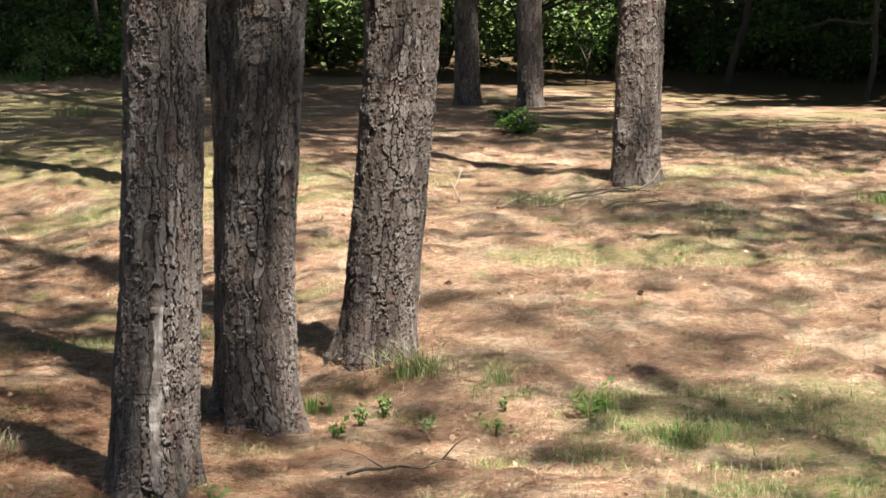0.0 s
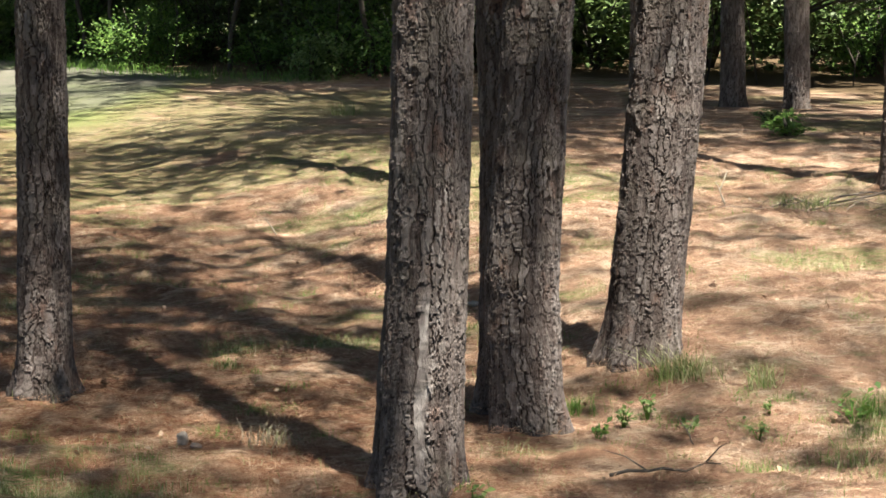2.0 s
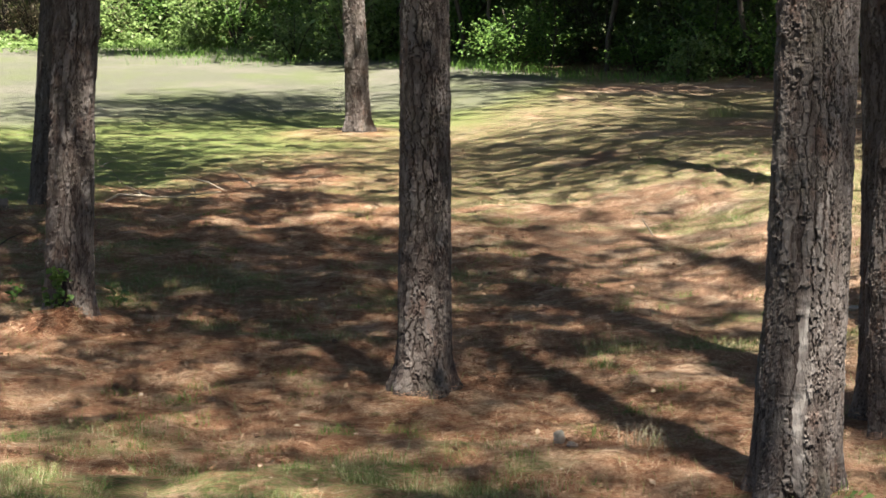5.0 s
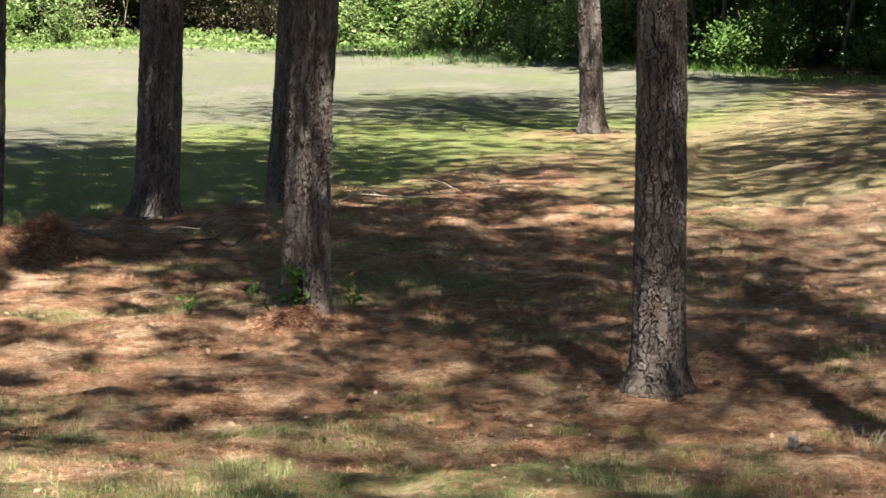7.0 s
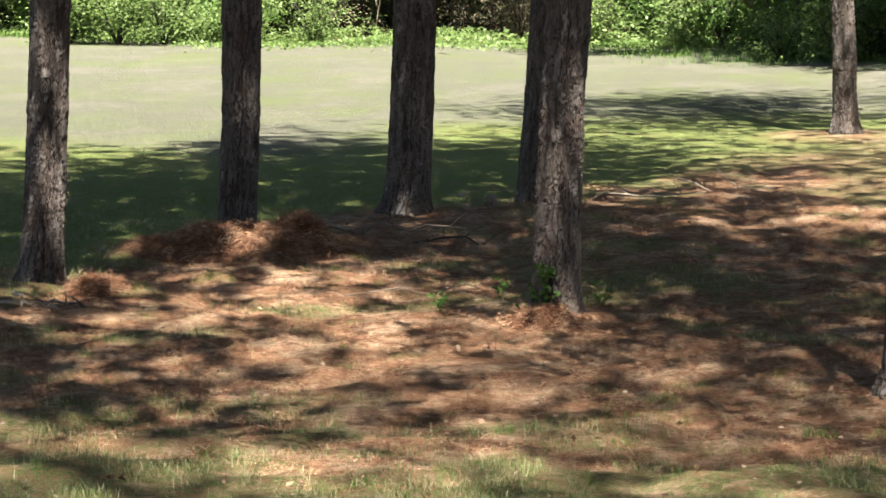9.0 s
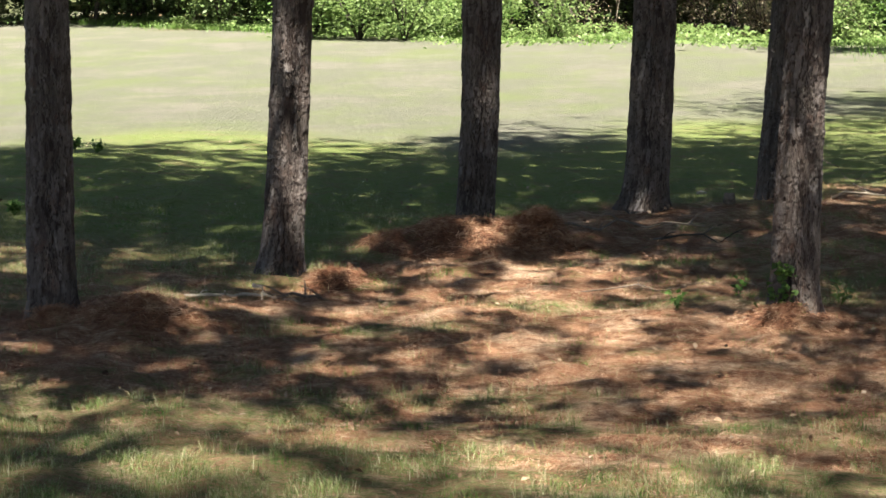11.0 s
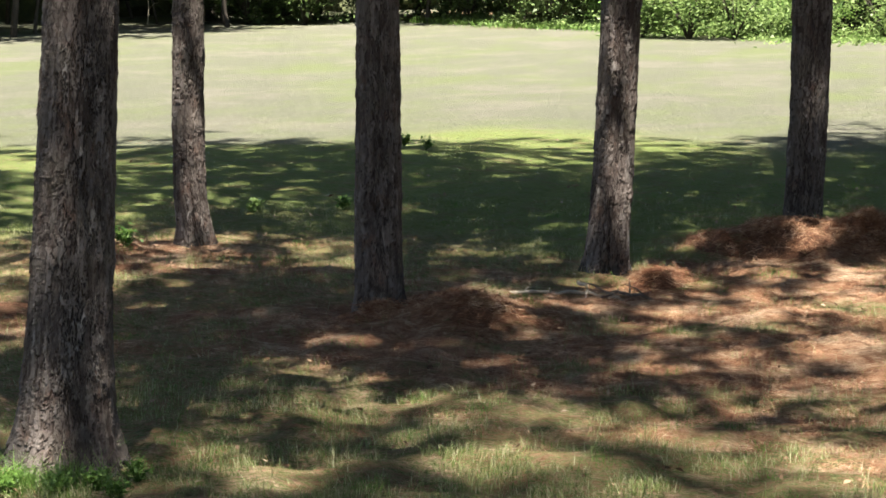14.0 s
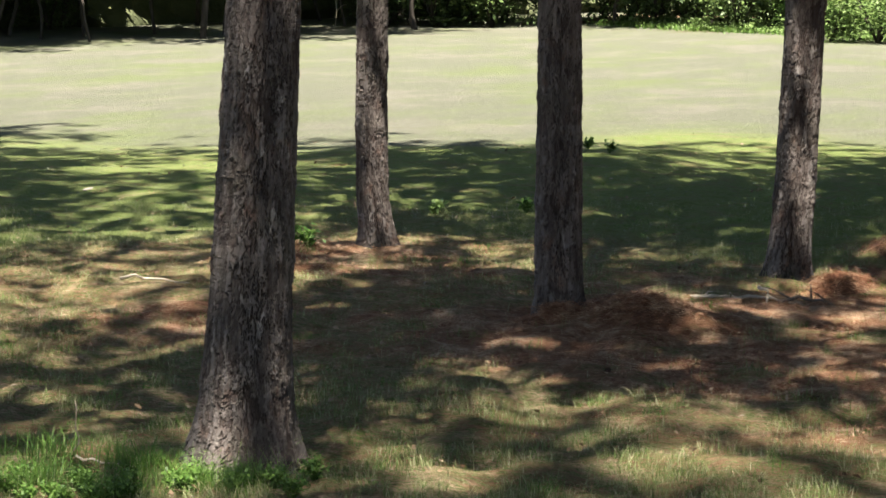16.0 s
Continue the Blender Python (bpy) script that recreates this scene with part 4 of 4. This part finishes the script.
def straw_heap(x, y, wide, deep_, tall, count, label, seed):
    """A heap of raked needles: a lumpy mound under loose needles that lie down its slopes."""
    rng = np.random.RandomState(seed)
    root = thing("straw_heap", x, y, label, "straw heap", "heaps of pine straw", sink=0.02)
    rim, rings = 72, 18
    co, q = [(0, 0, tall)], []
    for i in range(1, rings + 1):
        for k in range(rim):
            r, a = i / rings, 2 * math.pi * k / rim
            px, py = wide * r * math.cos(a), deep_ * r * math.sin(a)
            lump = 0.75 * value_noise(px + x, (py + y) * 0.6, 0.24, 61) + 0.5 * value_noise(px + x, py + y, 0.10, 62)
            h = tall * (1 - r * r) ** 1.3 * (1 + 1.6 * float(lump)) - 0.03 * r
            co.append((px, py, float(height(x + px, y + py) - height(x, y)) + h))
    q = [(0, 1 + k, 1 + (k + 1) % rim) for k in range(rim)]
    q += [(1 + i * rim + k, 1 + (i + 1) * rim + k, 1 + (i + 1) * rim + (k + 1) % rim, 1 + i * rim + (k + 1) % rim) for i in range(rings - 1) for k in range(rim)]
    me = bpy.data.meshes.new("mound")
    me.from_pydata(co, [], q)
    link("mound", me, HEAP, root)
    pick = np.array(co)[rng.randint(0, len(co), count)]
    c = pick + rng.normal(0, (0.05, 0.05, 0.012), (count, 3))
    turn, tilt = np.arctan2(pick[:, 1] * wide / deep_, pick[:, 0]) + rng.normal(0, 0.8, count), rng.normal(-0.1, 0.35, count)
    way = np.stack([np.cos(turn) * np.cos(tilt), np.sin(turn) * np.cos(tilt), np.sin(tilt)], 1)
    side = np.cross(way, rng.normal(0, 1, (count, 3))) * 0.0012
    ln = rng.uniform(0.025, 0.075, (count, 1))
    tagged(link("needle_cover", soup("needle_cover", np.stack([c - way * ln - side, c - way * ln + side, c + way * ln], 1)), STRAW, root), kind="stuff")


straw_heap(-3.05, 23.1, 1.1, 0.5, 0.12, 26000, "lumpy reddish heap of pine needles at a pine's foot", 1)
straw_heap(-2.35, 23.3, 0.6, 0.4, 0.12, 11000, "low reddish heap of pine needles", 2)
straw_heap(-4.6, 18.2, 0.62, 0.36, 0.07, 9000, "dark heap of pine needles beside a pine", 3)
straw_heap(-5.3, 18.3, 0.4, 0.3, 0.07, 6000, "low dark heap of pine needles at a pine's foot", 4)
straw_heap(-0.15, 19.0, 0.5, 0.28, 0.08, 8000, "low reddish heap of pine needles at a pine's foot", 5)
straw_heap(-3.75, 20.75, 0.35, 0.2, 0.08, 5000, "small heap of pine needles among dry roots", 6)

# fallen branches and dry roots
branch(9.6, 22.4, ((-1.2, -0.4, 0.02), (-0.5, -0.1, 0.06), (0.3, 0.15, 0.12), (1.1, 0.4, 0.10), (1.9, 0.9, 0.03)), 0.014, "long grey fallen branch with side twigs", TWIG, 0, 1, twigs=4)
branch(9.9, 22.0, ((-0.4, 0.1, 0.03), (0.2, 0.05, 0.03), (0.8, -0.1, 0.02)), 0.012, "straight pale fallen branch on straw", TWIG, 0, 2)
branch(10.2, 22.5, ((-0.6, 0.0, 0.02), (0.0, 0.1, 0.08), (0.6, 0.3, 0.16), (0.9, 0.5, 0.34)), 0.012, "grey fallen branch with a raised tip", TWIG, 0, 3)
for k in range(10):
    prng = np.random.RandomState(300 + k)
    a0, ln = prng.uniform(0, 3.14), prng.uniform(0.2, 0.5)
    dx, dy = math.cos(a0) * ln, math.sin(a0) * ln * 0.5
    branch(9.5 + prng.uniform(-0.9, 1.0), 21.9 + prng.uniform(-0.3, 0.7), ((-dx, -dy, 0.015), (0, 0, prng.uniform(0.03, 0.07)), (dx, dy, prng.uniform(0.02, 0.12))), prng.uniform(0.004, 0.007), "thin dead twig in a loose pile", TWIG, 0, 300 + k, twigs=1)
branch(8.8, 22.6, ((0.0, 0.0, 0.0), (-0.05, 0.0, 0.14), (0.04, 0.05, 0.30)), 0.010, "short upright dead stick", PALE, 0, 4, twigs=1)
branch(13.6, 21.3, ((-0.3, 0.0, 0.02), (0.1, 0.0, 0.03), (0.5, 0.1, 0.02)), 0.016, "dark fallen branch on straw", WOOD, 0, 5)
branch(1.62, 29.3, ((0.15, 0.0, -0.02), (0.02, 0.0, 0.10), (-0.12, 0.05, 0.24)), 0.011, "bleached stick leaning out of the ground", PALE, 0, 6, twigs=0)
branch(1.15, 29.2, ((0.3, 0.0, 0.0), (0.0, 0.0, 0.13), (-0.28, 0.0, 0.22)), 0.007, "thin bleached stick leaning over straw", PALE, 0, 7, twigs=0)
branch(0.55, 28.4, ((-0.4, 0.0, 0.02), (0.1, 0.05, 0.06), (0.8, 0.1, 0.10)), 0.014, "pale fallen branch at the straw's edge", PALE, 0, 8)
branch(0.3, 28.9, ((0.3, 0.0, 0.0), (0.0, 0.0, 0.15), (-0.3, 0.1, 0.4)), 0.008, "thin dead stem leaning over straw", TWIG, 0, 9)
branch(5.04, 24.3, ((0.05, 0.0, 0.0), (0.0, 0.0, 0.08), (-0.06, 0.0, 0.16)), 0.008, "short bleached stick standing in straw", PALE, 0, 10, twigs=1)
branch(-1.9, 24.2, ((-0.9, -0.1, 0.04), (-0.3, 0.0, 0.07), (0.4, -0.05, 0.05), (0.9, 0.1, 0.05)), 0.016, "long grey branch lying across straw", TWIG, 0, 11, twigs=4)
branch(-1.2, 24.1, ((-0.5, 0.05, 0.05), (0.0, 0.0, 0.09), (0.5, -0.1, 0.03)), 0.014, "crooked dark branch lying on straw", WOOD, 0, 12, twigs=3)
branch(-1.2, 20.6, ((-0.6, -0.1, 0.01), (0.0, 0.0, 0.02), (0.5, 0.15, 0.02)), 0.006, "thin weathered stick on the straw", TWIG, 0, 13)
branch(-4.25, 19.85, ((-0.5, 0.1, 0.02), (-0.3, 0.02, 0.05), (-0.12, 0.08, 0.03), (0.1, 0.0, 0.055), (0.26, 0.05, 0.03), (0.4, 0.0, 0.01)), 0.019, "bleached dead root on dry straw", PALE, 0, 14, "dry_root", 2)
branch(-4.12, 19.75, ((-0.06, 0.0, 0.14), (0.02, -0.02, 0.12), (0.03, -0.12, 0.03), (-0.12, -0.25, 0.01)), 0.017, "bent bleached twig arching over straw", PALE, 0, 15, twigs=0)
branch(-3.85, 19.85, ((-0.2, 0.0, 0.02), (-0.05, 0.05, 0.06), (0.08, 0.0, 0.045), (0.25, -0.1, 0.02)), 0.018, "grey dead root with mossy end", TWIG, 0, 16, "dry_root", 3)
branch(-9.0, 19.3, ((-0.2, 0.0, 0.03), (0.1, 0.0, 0.04), (0.4, 0.0, 0.02)), 0.014, "pale stick on the ground", PALE, 0, 17, twigs=1)
branch(4.75, 13.0, ((-0.3, -0.05, 0.02), (0.0, 0.0, 0.03), (0.35, 0.08, 0.02)), 0.010, "dark twig on pine straw", WOOD, 0, 18, twigs=2)
branch(5.2, 13.75, ((0.0, 0.0, 0.0), (-0.04, 0.0, 0.08), (0.03, 0.02, 0.15)), 0.006, "thin bent dead stem in pale straw", TWIG, 0, 19, twigs=1)
branch(-6.35, 12.95, ((-0.1, 0.0, 0.0), (-0.08, 0.0, 0.12), (-0.1, 0.0, 0.32)), 0.006, "thin dry stalk beside a pine", TWIG, 0, 20, twigs=0)
branch(-6.2, 12.75, ((-0.15, 0.0, 0.06), (0.0, 0.0, 0.03), (0.2, 0.0, 0.02)), 0.008, "curved pale stick in the grass", PALE, 0, 21, twigs=0)


def stone(x, y, size, label, seed, material=STONE, name="stone"):
    rng = np.random.RandomState(seed)
    bm = bmesh.new()
    bmesh.ops.create_icosphere(bm, subdivisions=3, radius=1)
    ph = rng.uniform(0, 6, 6)
    for v in bm.verts:
        p = v.co.copy()
        d = 1 + 0.16 * math.sin(3 * p.x + ph[0]) + 0.14 * math.sin(4 * p.y + ph[1]) + 0.10 * math.sin(7 * p.z + 3 * p.x + ph[2])
        v.co = Vector((p.x * size[0], p.y * size[1], p.z * size[2])) * d
    me = bpy.data.meshes.new(name)
    bm.to_mesh(me)
    bm.free()
    me.polygons.foreach_set("use_smooth", np.ones(len(me.polygons), bool))
    me.materials.append(material)
    ob = new(name, me)
    ob.matrix_basis = pose(x, y, float(height(x, y)) + size[2] * 0.55, 0, 0, rng.uniform(0, 180))
    tagged(ob, label, "stone")


stone(2.50, 14.35, (0.030, 0.03, 0.045), "pale stone standing among dry needles", 1)
stone(2.55, 14.22, (0.035, 0.03, 0.016), "flat pale stone among dry needles", 2)
stone(5.35, 18.6, (0.06, 0.04, 0.02), "pale chip lying on the straw", 3)
stone(11.9, 20.5, (0.10, 0.06, 0.04), "grey stone beside green grass", 4)
stone(12.35, 20.3, (0.05, 0.04, 0.03), "small pale stone beside green grass", 5)
stone(-13.0, 26.5, (0.12, 0.06, 0.012), "pale flat stone lying in shaded grass", 6)
stone(-0.86, 26.8, (0.07, 0.05, 0.07), "small weathered stump in straw", 7, TWIG, "stump")
stone(-1.22, 28.8, (0.07, 0.05, 0.03), "white stone in the grass", 8)


def cone(x, y, seed):
    """A pine cone: rings of scales round a core."""
    rng = np.random.RandomState(seed)
    verts, faces = [], []
    for ring in range(8):
        h, r = ring / 7, 0.015 * math.sin(math.pi * (0.12 + 0.8 * ring / 7))
        for k in range(8):
            a = k * math.pi / 4 + ring * 0.4
            n = len(verts)
            for da, rr, dz in ((-0.4, r * 0.5, 0), (0.4, r * 0.5, 0), (0.3, r * 1.35, 0.006), (-0.3, r * 1.35, 0.006)):
                verts.append(((h - 0.5) * 0.055 + dz, rr * math.cos(a + da), rr * math.sin(a + da)))
            faces.append((n, n + 1, n + 2, n + 3))
    me = bpy.data.meshes.new("pine_cone")
    me.from_pydata(verts, [], faces)
    me.materials.append(CONE)
    ob = new("pine_cone", me)
    ob.matrix_basis = pose(x, y, float(height(x, y)) + 0.014, 0, 0, rng.uniform(0, 360))
    tagged(ob, "dark pine cone lying on the straw", "pine cone", "pine cones")


for k, (px, py) in enumerate(((7.72, 16.45), (4.6, 17.2), (2.35, 16.2), (-1.9, 15.4), (-3.0, 15.9), (0.9, 15.0), (6.7, 17.4), (-0.6, 16.9), (-4.4, 16.3), (3.1, 15.4), (8.9, 18.3), (1.6, 18.0))):
    cone(px, py, k)

# ---- needles, grass and dead leaves ----


def scatter(n, rng, near, far):
    """Places spread over the sector that the camera looks at, between two distances, denser close by."""
    d = near * (far / near) ** rng.rand(n)
    a = rng.uniform(-0.60, 0.62, n)
    return d * np.sin(a), d * np.cos(a)


rng = np.random.RandomState(77)
x, y = scatter(760000, rng, 11.6, 36)
heap = ramp(0.5 + 0.9 * value_noise(x, y, 0.45, 18) + 0.5 * value_noise(x, y, 0.16, 19))
keep = rng.rand(len(x)) < straw_amount(x, y) * (woods_depth(x, y) < 0) * (0.35 + 0.65 * heap) + 0.02
x, y, heap = x[keep], y[keep], heap[keep]
n = len(x)
turn, tilt = rng.uniform(0, 6.28, n), rng.normal(0.05, 0.10 + 0.22 * heap, n)
ln = rng.uniform(0.04, 0.12, (n, 1))
way = np.stack([np.cos(turn) * np.cos(tilt), np.sin(turn) * np.cos(tilt), np.sin(tilt)], 1)
side = np.stack([-np.sin(turn), np.cos(turn), rng.normal(0, 0.5, n)], 1) * (0.0003 + 0.000035 * np.hypot(x, y))[:, None]
c = on_ground(x, y, 0.008)
c[:, 2] += rng.uniform(0, 0.045, n) * heap
flat = np.stack([c - way * ln * 0.5 - side, c - way * ln * 0.5 + side, c + way * ln * 0.5], 1)
x, y = scatter(5200, rng, 11.8, 32)  # tangled tufts that stand up out of the straw
keep = rng.rand(len(x)) < straw_amount(x, y) * (woods_depth(x, y) < 0) + 0.05
x, y = (np.repeat(v[keep], 26) for v in (x, y))
n = len(x)
c = on_ground(x + rng.normal(0, 0.045, n), y + rng.normal(0, 0.045, n), 0.0)
turn, tilt, ln = rng.uniform(0, 6.28, n), np.abs(rng.normal(0.3, 0.35, n)), rng.uniform(0.05, 0.13, (n, 1))
way = np.stack([np.cos(turn) * np.cos(tilt), np.sin(turn) * np.cos(tilt), np.sin(tilt)], 1)
side = np.stack([-np.sin(turn), np.cos(turn), rng.normal(0, 0.5, n)], 1) * (0.0005 + 0.00005 * np.hypot(x, y))[:, None]
needles = soup("pine_straw", np.concatenate([flat, np.stack([c - side, c + side, c + way * ln], 1)]))
tagged(link("pine_straw", needles, STRAW), "fallen reddish-brown pine needles covering the ground", "pine straw", kind="stuff")

x, y = scatter(430000, rng, 11.4, 28)
keep = rng.rand(len(x)) < (1 - straw_amount(x, y)) * ramp(0.30 + 1.3 * value_noise(x, y, 0.42, 21) + 1.0 * value_noise(x, y, 0.14, 22)) + 0.02
c = on_ground(x[keep], y[keep], -0.004)
tagged(link("grass", soup("grass", blades(c, rng, 0.02, 0.085, 0.0019, 0.9)), BLADE), "short thin grass between the fallen needles", "grass", kind="stuff")

d = 22 * (44 / 22) ** rng.rand(60000)
a = rng.uniform(-0.60, 0.62, len(d))
x, y = d * np.sin(a), d * np.cos(a)
keep = (rng.rand(len(x)) < 1 - straw_amount(x, y)) & (woods_depth(x, y) < 0.5) & (y > along(STRAW_FAR, x) - 1.5)
x, y = x[keep], y[keep]
c = on_ground(x, y, -0.005)
wide = 0.004 + 0.00016 * np.hypot(x, y)
tagged(link("field_grass", soup("field_grass", blades(c, rng, 0.008, 0.024, wide[:, None] * 0.6, 2.0)), FIELD), "mown dry field grass in full sun", "grass", kind="stuff")

x, y = scatter(1900, rng, 12, 36)
c = on_ground(x, y, 0.03)
dead = leaves("dead_leaves", c, 0.028, rng, 0.0, 1.6)
tagged(link("dead_leaves", dead, DEAD), "scattered pale and brown dead leaves", "dead leaves", kind="stuff")

# small clumps of green among the needles
x, y = scatter(1300, rng, 12, 30)
tufted = rng.rand(len(x)) < 0.25 + 0.75 * (value_noise(x, y, 2.0, 23) > 0.1)
cx, cy = (np.repeat(v[tufted], 34) + rng.normal(0, 0.055, tufted.sum() * 34) for v in (x, y))
tagged(link("grass_clumps", soup("grass_clumps", blades(on_ground(cx, cy, -0.004), rng, 0.02, 0.08, 0.0016, 1.1)), LUSH), "small clumps of green grass among the needles", "grass", kind="stuff")

# long grass along the foot of the woods
cx, cy = [], []
for ex, ey, ix, iy in edge_points(0.25):
    if seen(ex, ey) and -21 < ex < 11:
        far_out, spread = (-1.6, 1.0) if -9 < ex < 6 else (-0.5, 0.5)
        d = rng.normal(far_out, spread, 44)
        cx.append(ex + d * ix)
        cy.append(ey + d * iy)
c = on_ground(np.concatenate(cx), np.concatenate(cy), -0.01)
tagged(link("edge_grass", soup("edge_grass", blades(c, rng, 0.05, 0.24, 0.006, 0.8)), LUSH), "long unmown grass along the woods", "grass", kind="stuff")

# low leafy growth between the mown field and the dry brush
n = 15000
x, back = rng.uniform(-21, 6.5, n), np.abs(rng.normal(0, 1.0, n))
y = along(WOODS_EDGE[::-1], x) - back * np.where((x > -10) & (x < 2), 2.0, 0.6) + 0.8
tall = (0.06 + 0.24 * ramp(0.5 + 1.2 * value_noise(x, y, 0.9, 27) + 0.5 * value_noise(x, y, 0.3, 28))) * (1.2 - 0.5 * np.clip(back, 0, 1.6))
c = on_ground(x, y, 0.0)
c[:, 2] += 0.02 + rng.rand(n) * tall
tagged(link("ground_cover", leaves("ground_cover", c, 0.075, rng), YOUNG), "bright low leafy growth along the field's far edge", "ground cover", kind="stuff")
